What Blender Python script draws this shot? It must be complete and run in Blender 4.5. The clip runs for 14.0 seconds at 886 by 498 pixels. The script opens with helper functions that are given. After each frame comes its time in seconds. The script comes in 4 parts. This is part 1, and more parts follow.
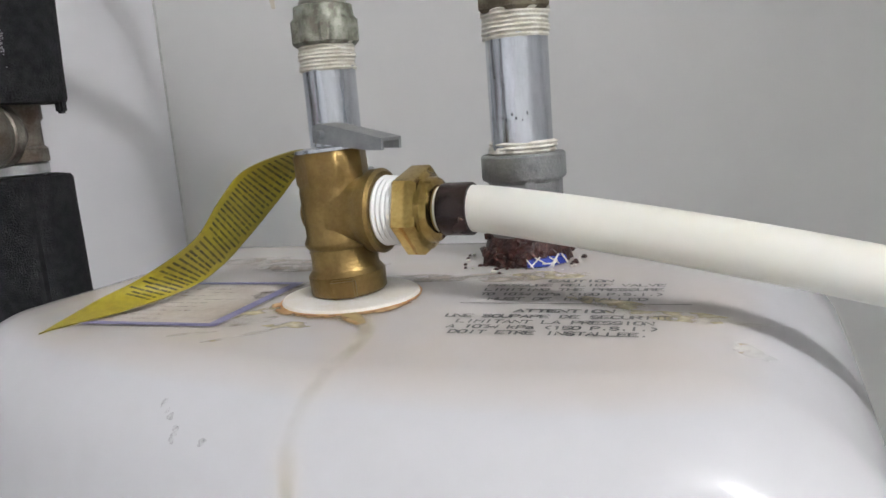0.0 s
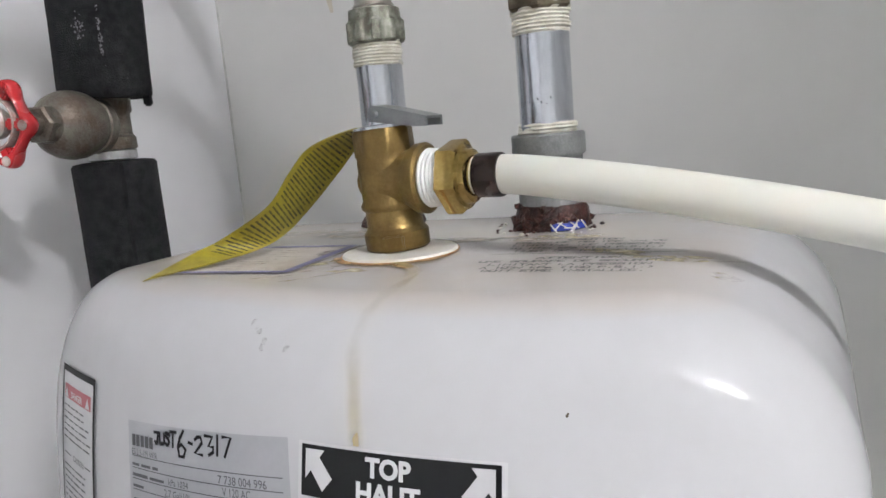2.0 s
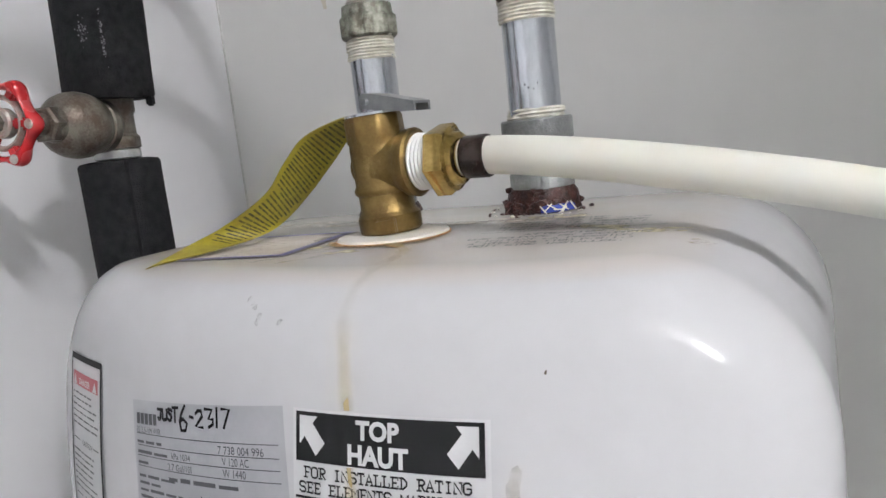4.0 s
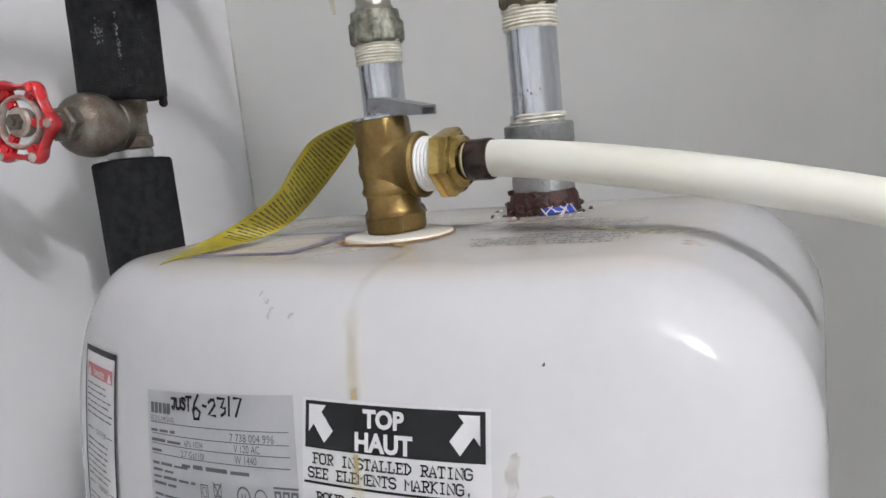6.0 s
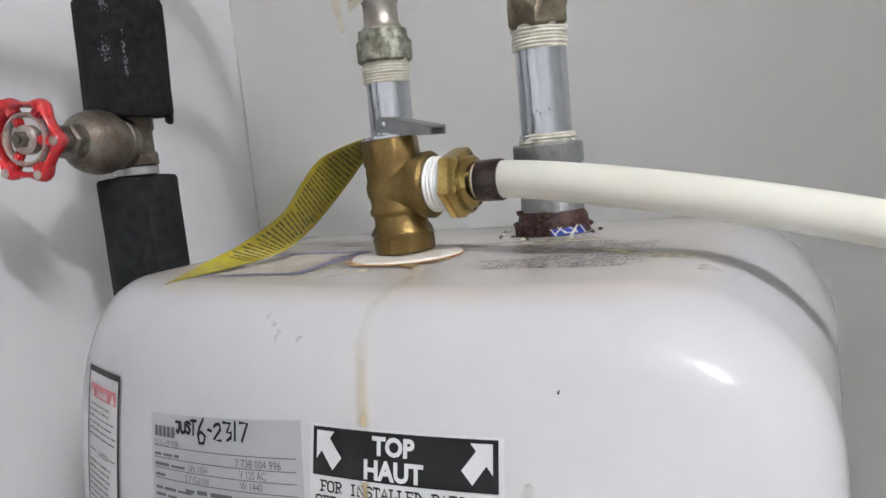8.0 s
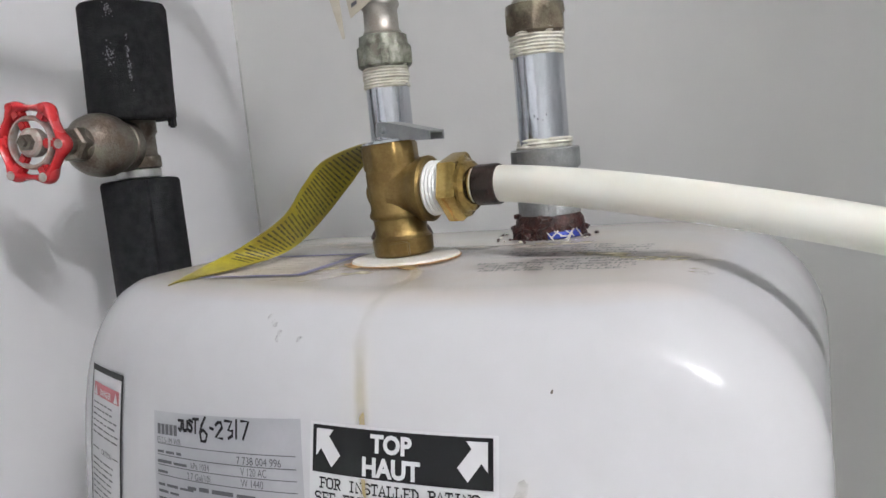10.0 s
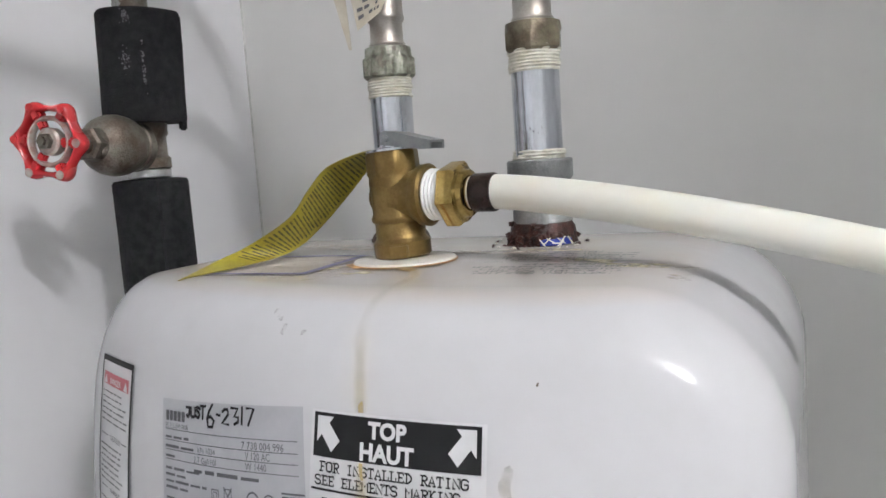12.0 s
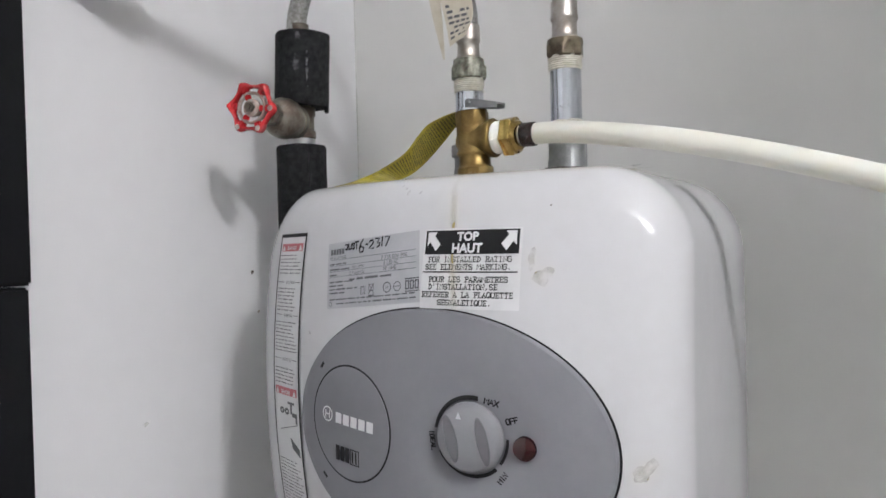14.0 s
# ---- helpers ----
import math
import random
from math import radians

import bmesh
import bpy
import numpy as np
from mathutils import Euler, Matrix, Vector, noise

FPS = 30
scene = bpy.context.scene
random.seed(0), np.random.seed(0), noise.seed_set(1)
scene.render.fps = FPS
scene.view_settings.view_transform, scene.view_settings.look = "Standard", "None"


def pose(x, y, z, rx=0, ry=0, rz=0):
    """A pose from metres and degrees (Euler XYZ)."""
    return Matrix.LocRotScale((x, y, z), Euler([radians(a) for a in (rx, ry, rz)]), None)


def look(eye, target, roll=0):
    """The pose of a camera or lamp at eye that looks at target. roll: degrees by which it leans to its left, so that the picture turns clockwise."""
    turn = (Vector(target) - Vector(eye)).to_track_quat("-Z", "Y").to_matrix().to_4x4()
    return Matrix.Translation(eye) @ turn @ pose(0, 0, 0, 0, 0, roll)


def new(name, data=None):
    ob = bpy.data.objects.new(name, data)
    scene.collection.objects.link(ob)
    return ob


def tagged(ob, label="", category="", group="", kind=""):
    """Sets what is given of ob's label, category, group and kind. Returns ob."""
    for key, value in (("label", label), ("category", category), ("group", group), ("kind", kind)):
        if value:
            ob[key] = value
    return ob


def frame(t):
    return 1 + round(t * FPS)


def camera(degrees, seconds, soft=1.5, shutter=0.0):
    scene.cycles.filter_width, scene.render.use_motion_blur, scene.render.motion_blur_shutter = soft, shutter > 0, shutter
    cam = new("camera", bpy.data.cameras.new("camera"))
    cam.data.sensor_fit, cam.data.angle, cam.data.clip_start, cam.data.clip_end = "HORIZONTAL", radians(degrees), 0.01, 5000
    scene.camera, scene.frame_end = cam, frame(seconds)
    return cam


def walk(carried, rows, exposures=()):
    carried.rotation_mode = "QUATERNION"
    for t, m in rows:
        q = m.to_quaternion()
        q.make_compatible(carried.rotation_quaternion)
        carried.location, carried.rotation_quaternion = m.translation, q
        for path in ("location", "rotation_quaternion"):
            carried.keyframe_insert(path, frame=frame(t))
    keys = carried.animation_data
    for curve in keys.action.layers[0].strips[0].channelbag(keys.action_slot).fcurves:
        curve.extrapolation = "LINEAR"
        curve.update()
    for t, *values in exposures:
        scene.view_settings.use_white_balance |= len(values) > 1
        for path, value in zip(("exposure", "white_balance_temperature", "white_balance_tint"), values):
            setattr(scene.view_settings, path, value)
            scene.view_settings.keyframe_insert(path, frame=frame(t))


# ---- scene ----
cam = camera(62.03, 14.0, shutter=0.5)
# seconds, eye x y z, yaw to the left, pitch up, roll
ROWS = [
    (0.0, 0.1191, -0.146, 1.4441, 19.095, -10.435, -4.536),
    (0.5, 0.1202, -0.1502, 1.4425, 19.273, -10.425, -4.459),
    (1.0, 0.1226, -0.1564, 1.4413, 19.537, -10.507, -4.591),
    (1.5, 0.1317, -0.1967, 1.4337, 21.176, -9.956, -4.218),
    (2.0, 0.1377, -0.1985, 1.4324, 22.114, -9.562, -4.983),
    (2.5, 0.1485, -0.2052, 1.4361, 22.511, -9.076, -5.786),
    (3.0, 0.1502, -0.2065, 1.4204, 23.0, -8.887, -6.546),
    (5.5, 0.15, -0.2106, 1.4217, 23.032, -8.885, -6.021),
    (6.0, 0.154, -0.2191, 1.4212, 23.078, -8.637, -5.816),
    (6.5, 0.1575, -0.2155, 1.4217, 23.421, -8.254, -6.622),
    (7.0, 0.1582, -0.2173, 1.4303, 23.367, -8.077, -6.161),
    (7.5, 0.1534, -0.2185, 1.4259, 23.355, -7.615, -5.742),
    (8.0, 0.149, -0.2162, 1.4241, 23.049, -7.496, -5.527),
    (10.5, 0.1539, -0.2268, 1.4249, 23.084, -7.084, -5.133),
    (11.0, 0.155, -0.232, 1.4244, 23.038, -6.912, -4.322),
    (11.5, 0.1555, -0.2326, 1.4241, 22.922, -6.924, -3.914),
    (12.0, 0.1604, -0.2403, 1.4253, 22.819, -6.719, -3.856),
    (12.5, 0.1767, -0.3047, 1.4142, 23.897, -5.799, -3.269),
    (13.0, 0.2014, -0.4078, 1.3742, 26.232, -2.381, -1.139),
    (13.5, 0.228, -0.4487, 1.3205, 27.154, -1.432, 0.434),
    (14.0, 0.2428, -0.4615, 1.3266, 26.574, -0.969, -1.387),
]


def eye_pose(x, y, z, yaw, pitch, roll):
    a, p = radians(yaw), radians(pitch)
    return look((x, y, z), (x - math.sin(a) * math.cos(p), y + math.cos(a) * math.cos(p), z + math.sin(p)), roll)


walk(cam, [(t, eye_pose(*row)) for t, *row in ROWS])

# ---- world, lights ----
world = bpy.data.worlds.new("world")
scene.world = world
world.use_nodes = True
world.node_tree.nodes["Background"].inputs[0].default_value = (0.8, 0.85, 1.0, 1)
world.node_tree.nodes["Background"].inputs[1].default_value = 0.05


def area_lamp(name, place, target, sx, sy, watts, colour):
    data = bpy.data.lights.new(name, "AREA")
    data.shape, data.size, data.size_y, data.energy, data.color = "RECTANGLE", sx, sy, watts, colour
    ob = new(name, data)
    ob.matrix_world = look(place, target)
    return ob


KEY = (1.35, -0.92, 2.60)
area_lamp("ceiling_lamp_light", KEY, (KEY[0], KEY[1], 0), 0.36, 0.024, 26, (0.955, 0.957, 0.995))
# added upward fill, far stronger than the lamp, bounced off the ceiling
area_lamp("ceiling_bounce_fill", (KEY[0], KEY[1], KEY[2] + 0.004), (KEY[0], KEY[1], 5), 0.9, 0.25, 111, (0.955, 0.957, 0.995))
scene.view_settings.exposure = 0.0

# ---- materials ----


def mat(name, base, rough=0.5, metal=0.0, tone=None, scale=40.0, mix=0.5, bump=0.0, bump_scale=200.0, fine=0.0, coat=0.0, stretch=(1, 1, 1), emit=0.0, trans=0.0, patchy=None, dense=1.0):
    """A principled surface: two colours blended by noise at a coarse and a fine scale, and a fine relief."""
    m = bpy.data.materials.new(name)
    m.use_nodes = True
    nt = m.node_tree
    p = nt.nodes["Principled BSDF"]
    p.inputs["Roughness"].default_value, p.inputs["Metallic"].default_value = rough, metal
    p.inputs["Coat Weight"].default_value = coat
    p.inputs["Base Color"].default_value = (*base, 1)
    if trans:
        p.inputs["Subsurface Weight"].default_value = trans
        p.inputs["Subsurface Radius"].default_value = (0.004, 0.0035, 0.003)
    geo = nt.nodes.new("ShaderNodeNewGeometry")
    mapping = nt.nodes.new("ShaderNodeMapping")
    mapping.inputs["Scale"].default_value = stretch
    nt.links.new(geo.outputs["Position"], mapping.inputs["Vector"])
    if tone is not None:
        n1, n2 = nt.nodes.new("ShaderNodeTexNoise"), nt.nodes.new("ShaderNodeTexNoise")
        n1.inputs["Scale"].default_value, n2.inputs["Scale"].default_value = scale, scale * 9
        n1.inputs["Detail"].default_value = 6
        for n in (n1, n2):
            nt.links.new(mapping.outputs[0], n.inputs["Vector"])
        add = nt.nodes.new("ShaderNodeMath")
        add.operation = "MULTIPLY_ADD"
        add.inputs[1].default_value = 0.35
        nt.links.new(n2.outputs["Fac"], add.inputs[0])
        nt.links.new(n1.outputs["Fac"], add.inputs[2])
        ramp = nt.nodes.new("ShaderNodeMapRange")
        ramp.inputs["From Min"].default_value, ramp.inputs["From Max"].default_value = 0.67 - 0.3 * mix, 0.67 + 0.3 * mix
        nt.links.new(add.outputs[0], ramp.inputs["Value"])
        blend = nt.nodes.new("ShaderNodeMix")
        blend.data_type = "RGBA"
        blend.inputs[6].default_value, blend.inputs[7].default_value = (*base, 1), (*tone, 1)
        nt.links.new(ramp.outputs[0], blend.inputs[0])
        nt.links.new(blend.outputs[2], p.inputs["Base Color"])
        rr = nt.nodes.new("ShaderNodeMapRange")
        rr.inputs["To Min"].default_value, rr.inputs["To Max"].default_value = max(rough - 0.08, 0.03), min(rough + 0.1, 1)
        nt.links.new(n1.outputs["Fac"], rr.inputs["Value"])
        nt.links.new(rr.outputs[0], p.inputs["Roughness"])
    if patchy is not None:
        nh, mh = nt.nodes.new("ShaderNodeTexNoise"), nt.nodes.new("ShaderNodeMapRange")
        nh.inputs["Scale"].default_value, nh.inputs["Detail"].default_value = patchy, 5
        mh.inputs["From Min"].default_value, mh.inputs["From Max"].default_value, mh.inputs["To Max"].default_value = 0.34, 0.72, dense
        nt.links.new(geo.outputs["Position"], nh.inputs["Vector"])
        nt.links.new(nh.outputs["Fac"], mh.inputs["Value"])
        nt.links.new(mh.outputs[0], p.inputs["Alpha"])
    if bump:
        nb, b = nt.nodes.new("ShaderNodeTexNoise"), nt.nodes.new("ShaderNodeBump")
        nb.inputs["Scale"].default_value, nb.inputs["Detail"].default_value = bump_scale, 4
        b.inputs["Strength"].default_value, b.inputs["Distance"].default_value = bump, 0.001
        nt.links.new(mapping.outputs[0], nb.inputs["Vector"])
        nt.links.new(nb.outputs["Fac"], b.inputs["Height"])
        nt.links.new(b.outputs[0], p.inputs["Normal"])
    if emit:
        p.inputs["Emission Color"].default_value, p.inputs["Emission Strength"].default_value = (1, 0.96, 0.9, 1), emit
    return m


WALL = mat("painted_wall", (0.745, 0.742, 0.725), 0.55, tone=(0.715, 0.712, 0.695), scale=3, bump=0.15, bump_scale=260)
WALL_LEFT = mat("satin_painted_panel", (0.83, 0.83, 0.845), 0.38, tone=(0.80, 0.80, 0.815), scale=4, bump=0.08, bump_scale=120)
ROOM_WALL = mat("room_wall_paint", (0.80, 0.80, 0.79), 0.7, tone=(0.76, 0.76, 0.75), scale=3, bump=0.15)
CAULK = mat("aged_caulk", (0.50, 0.50, 0.48), 0.7, tone=(0.70, 0.70, 0.68), scale=25)
FAINT = mat("faint_grey_print", (0.46, 0.46, 0.46), 0.6)
CLEAR_LABEL = mat("pale_label", (0.70, 0.70, 0.70), 0.4, tone=(0.66, 0.66, 0.66), scale=60)
TOP_PRINT = mat("worn_grey_print", (0.05, 0.05, 0.05), 0.6, tone=(0.12, 0.118, 0.115), scale=120)
CEILING = mat("ceiling_paint", (0.8, 0.8, 0.78), 0.8, tone=(0.76, 0.76, 0.75), scale=3, bump=0.2)
FLOOR = mat("concrete", (0.42, 0.41, 0.39), 0.7, tone=(0.34, 0.33, 0.32), scale=6, bump=0.3)
ENAMEL = mat("white_enamel", (0.565, 0.568, 0.585), 0.12, tone=(0.54, 0.542, 0.555), scale=9, bump=0.03, bump_scale=60)


def dusty(m, dust, most):
    """Adds settled dust, in patches, to what faces up."""
    nt = m.node_tree
    p = nt.nodes["Principled BSDF"]
    under = p.inputs["Base Color"].links[0].from_socket
    geo, sep, lie, n, mul, mix = (nt.nodes.new("ShaderNode" + k) for k in ("NewGeometry", "SeparateXYZ", "MapRange", "TexNoise", "Math", "Mix"))
    nt.links.new(geo.outputs["Normal"], sep.inputs[0])
    lie.inputs["From Min"].default_value, lie.inputs["From Max"].default_value, lie.inputs["To Max"].default_value = 0.90, 1.0, most
    nt.links.new(sep.outputs["Z"], lie.inputs["Value"])
    n.inputs["Scale"].default_value, n.inputs["Detail"].default_value = 22, 6
    nt.links.new(geo.outputs["Position"], n.inputs["Vector"])
    mul.operation = "MULTIPLY"
    nt.links.new(lie.outputs[0], mul.inputs[0])
    nt.links.new(n.outputs["Fac"], mul.inputs[1])
    mix.data_type = "RGBA"
    mix.inputs[7].default_value = (*dust, 1)
    nt.links.new(mul.outputs[0], mix.inputs[0])
    nt.links.new(under, mix.inputs[6])
    nt.links.new(mix.outputs[2], p.inputs["Base Color"])


dusty(ENAMEL, (0.56, 0.48, 0.40), 0.95)
ENAMEL.node_tree.nodes["Principled BSDF"].inputs["Specular IOR Level"].default_value = 0.16
PANEL = mat("grey_plastic_panel", (0.172, 0.172, 0.187), 0.5, tone=(0.16, 0.16, 0.175), scale=20, bump=0.06, bump_scale=900)
PANEL.node_tree.nodes["Principled BSDF"].inputs["Specular IOR Level"].default_value = 0.25
# knob grey darkened: the shade inside the finger hollows, put in as colour
HOLLOW_SHADE = mat("shaded_hollow_grey", (0.095, 0.095, 0.104), 0.4)
KNOB = mat("knob_plastic", (0.172, 0.172, 0.186), 0.5, tone=(0.16, 0.16, 0.173), scale=50)
INK = mat("black_ink", (0.012, 0.012, 0.013), 0.45)
TAG_INK = mat("worn_tag_print", (0.035, 0.033, 0.012), 0.6, tone=(0.14, 0.12, 0.02), scale=260)
INK_GREY = mat("faded_print", (0.10, 0.10, 0.11), 0.6)
PAPER = mat("white_sticker", (0.62, 0.62, 0.63), 0.4, tone=(0.59, 0.59, 0.60), scale=50)
FOIL = mat("silver_sticker", (0.41, 0.415, 0.44), 0.4, metal=0.1, tone=(0.38, 0.385, 0.41), scale=40)
SOILED = mat("soiled_sticker", (0.44, 0.385, 0.33), 0.6, tone=(0.55, 0.51, 0.46), scale=45, bump=0.1)
RED_INK = mat("red_ink", (0.46, 0.11, 0.13), 0.45)
BLUE_INK = mat("faded_blue_ink", (0.22, 0.21, 0.36), 0.55)
BRASS = mat("cast_brass", (0.225, 0.152, 0.055), 0.43, metal=0.85, tone=(0.150, 0.095, 0.032), scale=60, bump=0.2, bump_scale=700)
BRASS_BRIGHT = mat("machined_brass", (0.52, 0.38, 0.14), 0.16, metal=1.0, tone=(0.30, 0.20, 0.06), scale=60, bump=0.05)
STEEL = mat("galvanised_steel", (0.72, 0.755, 0.81), 0.21, metal=0.95, tone=(0.52, 0.55, 0.60), scale=110, mix=0.7, bump=0.16, bump_scale=500, stretch=(1, 1, 0.18))
CAST = mat("galvanised_cast_iron", (0.33, 0.335, 0.34), 0.5, metal=0.7, tone=(0.24, 0.245, 0.25), scale=90, bump=0.5, bump_scale=500)
LEVER = mat("zinc_lever", (0.38, 0.39, 0.40), 0.38, metal=0.9, tone=(0.30, 0.31, 0.32), scale=120, bump=0.1)
SEALANT = mat("thread_sealant", (0.74, 0.72, 0.65), 0.65, tone=(0.60, 0.57, 0.48), scale=150, bump=0.5, bump_scale=500)
TAPE = mat("white_thread_tape", (0.82, 0.82, 0.81), 0.5)
VERDIGRIS = mat("tarnished_nut", (0.115, 0.105, 0.08), 0.5, metal=0.5, tone=(0.30, 0.31, 0.26), scale=190, mix=0.45, bump=0.5, bump_scale=400)
DARK_NUT = mat("dark_brown_nut", (0.085, 0.065, 0.045), 0.38, metal=0.6, tone=(0.19, 0.16, 0.11), scale=140, mix=0.5, bump=0.4, bump_scale=400)
BRONZE = mat("tarnished_bronze", (0.165, 0.15, 0.125), 0.42, metal=0.45, tone=(0.085, 0.06, 0.045), scale=70, mix=0.45, bump=0.4, bump_scale=500)
SOLDER = mat("solder", (0.52, 0.53, 0.54), 0.4, metal=0.8, tone=(0.4, 0.4, 0.4), scale=100, bump=0.3)
PEX = mat("white_pex", (0.80, 0.79, 0.72), 0.33, tone=(0.78, 0.77, 0.69), scale=30, trans=0.25)
CRIMP = mat("oxidised_copper_ring", (0.012, 0.008, 0.007), 0.25, metal=0.4, tone=(0.03, 0.015, 0.011), scale=120)
WASHER = mat("white_plastic_washer", (0.80, 0.79, 0.76), 0.45, tone=(0.72, 0.68, 0.6), scale=60)
RUST = mat("rust", (0.060, 0.014, 0.008), 0.42, tone=(0.014, 0.005, 0.004), scale=200, bump=1.0, bump_scale=700)
RUST_STAIN = mat("rust_stain", (0.42, 0.17, 0.05), 0.5, tone=(0.55, 0.33, 0.13), scale=200)
DRIP = mat("dried_drip", (0.88, 0.68, 0.27), 0.3, tone=(0.86, 0.71, 0.38), scale=90, patchy=30, dense=1.1)
RUN_SOFT = mat("rusty_dribble", (0.42, 0.20, 0.06), 0.45, tone=(0.55, 0.35, 0.16), scale=200, patchy=90, dense=1.0)


def soft_edged(m, most):
    """Fades a stain out towards its edges, by the spread stored with its mesh."""
    nt = m.node_tree
    p = nt.nodes["Principled BSDF"]
    att, mul = nt.nodes.new("ShaderNodeAttribute"), nt.nodes.new("ShaderNodeMath")
    att.attribute_name = "spread"
    mul.operation = "MULTIPLY"
    nt.links.new(p.inputs["Alpha"].links[0].from_socket, mul.inputs[0])
    nt.links.new(att.outputs["Fac"], mul.inputs[1])
    last = nt.nodes.new("ShaderNodeMath")
    last.operation = "MULTIPLY"
    last.use_clamp = True
    last.inputs[1].default_value = most
    nt.links.new(mul.outputs[0], last.inputs[0])
    nt.links.new(last.outputs[0], p.inputs["Alpha"])


soft_edged(DRIP, 0.56)
soft_edged(RUN_SOFT, 2.2)
RUST_RUN = mat("rusty_run", (0.42, 0.20, 0.06), 0.45, tone=(0.55, 0.35, 0.16), scale=200, patchy=90, dense=1.6)
DIRT = mat("dried_dirt", (0.60, 0.47, 0.25), 0.6, tone=(0.66, 0.56, 0.36), scale=200, patchy=150, dense=0.5)
WATER_MARK = mat("yellowed_water_mark", (0.66, 0.56, 0.28), 0.4, tone=(0.72, 0.65, 0.45), scale=150, patchy=110, dense=0.95)
DUST = mat("brown_dust", (0.48, 0.40, 0.33), 0.7, tone=(0.60, 0.54, 0.48), scale=160, patchy=90, dense=0.75)
SPECK = mat("dark_speck", (0.10, 0.08, 0.06), 0.8)
GRIME = mat("grey_green_grime", (0.24, 0.24, 0.20), 0.8, tone=(0.36, 0.35, 0.30), scale=300, patchy=500, dense=0.5)
BLUE = mat("blue_plastic_ring", (0.015, 0.035, 0.26), 0.35, tone=(0.03, 0.06, 0.38), scale=90)
BLACK = mat("matt_black_panel", (0.004, 0.004, 0.005), 0.7, tone=(0.006, 0.006, 0.007), scale=40, bump=0.2)
FOAM = mat("black_pipe_foam", (0.006, 0.006, 0.007), 0.72, tone=(0.018, 0.018, 0.019), scale=160, bump=1.0, bump_scale=1100)
for m in (FOAM, INK, BLACK):
    m.node_tree.nodes["Principled BSDF"].inputs["Specular IOR Level"].default_value = 0.12
CHALK = mat("scuffed_white_print", (0.13, 0.13, 0.14), 0.6)
RED = mat("red_paint", (0.45, 0.016, 0.02), 0.25, tone=(0.36, 0.015, 0.018), scale=60, coat=0.3)
WORN = mat("worn_primer", (0.40, 0.36, 0.33), 0.45, metal=0.3, tone=(0.30, 0.17, 0.15), scale=190, bump=0.3)
YELLOW = mat("yellow_tag", (0.36, 0.30, 0.020), 0.45, tone=(0.24, 0.19, 0.016), scale=45, trans=0.1)
BRAID = mat("braided_steel", (0.42, 0.42, 0.41), 0.35, metal=0.9, tone=(0.26, 0.25, 0.24), scale=300, bump=0.8, bump_scale=900)
FERRULE = mat("crimped_ferrule", (0.50, 0.48, 0.45), 0.44, metal=1.0, tone=(0.38, 0.34, 0.3), scale=90)
CARD = mat("cream_card_tag", (0.62, 0.58, 0.49), 0.6, tone=(0.55, 0.50, 0.40), scale=90)
BROWN_CARD = mat("aged_brown_card", (0.30, 0.25, 0.19), 0.5, tone=(0.42, 0.38, 0.30), scale=90)
LAMP_GLASS = mat("dark_red_lens", (0.022, 0.002, 0.003), 0.12)
DIFFUSER = mat("lit_diffuser", (0.8, 0.8, 0.8), 0.5, emit=3.0)

# ---- builders ----
WHERE = {}


def part(name, bm, material, parent=None, label="", smooth=True, mats=()):
    """Links a bmesh or mesh, given in world places, as one object with its origin in its middle."""
    if isinstance(bm, bmesh.types.BMesh):
        mesh = bpy.data.meshes.new(name)
        bm.to_mesh(mesh)
        bm.free()
    else:
        mesh = bm
    n = len(mesh.vertices)
    co = np.empty(n * 3)
    mesh.vertices.foreach_get("co", co)
    co = co.reshape(-1, 3)
    mid = (co.min(0) + co.max(0)) / 2
    mesh.vertices.foreach_set("co", (co - mid).ravel())
    for m in (material, *mats):
        mesh.materials.append(m)
    if smooth:
        mesh.polygons.foreach_set("use_smooth", [True] * len(mesh.polygons))
        mesh.set_sharp_from_angle(angle=radians(38))
    mesh.update()
    ob = new(name, mesh)
    WHERE[ob.name] = Vector(mid)
    ob.location = WHERE[ob.name] - (WHERE[parent.name] if parent else Vector())
    ob.parent = parent
    if label:
        tagged(ob, label)
    return ob


def thing(name, place, label, category, group="", kind=""):
    ob = new(name)
    ob.empty_display_size = 0.02
    ob.location = place
    WHERE[ob.name] = Vector(place)
    return tagged(ob, label, category, group, kind)


def mesh_of(verts, faces):
    mesh = bpy.data.meshes.new("m")
    mesh.from_pydata([tuple(v) for v in verts], [], faces)
    return mesh


def axis_frame(a, b):
    """A pose at a with z towards b."""
    d = Vector(b) - Vector(a)
    return Matrix.Translation(a) @ d.to_track_quat("Z", "Y").to_matrix().to_4x4()


def lathe(profile, m=Matrix(), segs=40, shape=None):
    """Turns (radius, height) pairs round z; shape(angle, height) scales the radius."""
    verts, faces = [], []
    for r, h in profile:
        for k in range(segs):
            a = 2 * math.pi * k / segs
            q = r * (shape(a, h) if shape else 1)
            verts.append(m @ Vector((q * math.cos(a), q * math.sin(a), h)))
    rows = len(profile)
    for i in range(rows - 1):
        for k in range(segs):
            j = (k + 1) % segs
            faces.append((i * segs + k, i * segs + j, (i + 1) * segs + j, (i + 1) * segs + k))
    if profile[0][0] > 1e-6:
        faces.append(tuple(reversed(range(segs))))
    if profile[-1][0] > 1e-6:
        faces.append(tuple(range((rows - 1) * segs, rows * segs)))
    return mesh_of(verts, faces)


def hexed(a, h):
    """Radius factor of a hexagon, 1 at its corners."""
    return math.cos(math.pi / 6) / math.cos((a % (math.pi / 3)) - math.pi / 6)


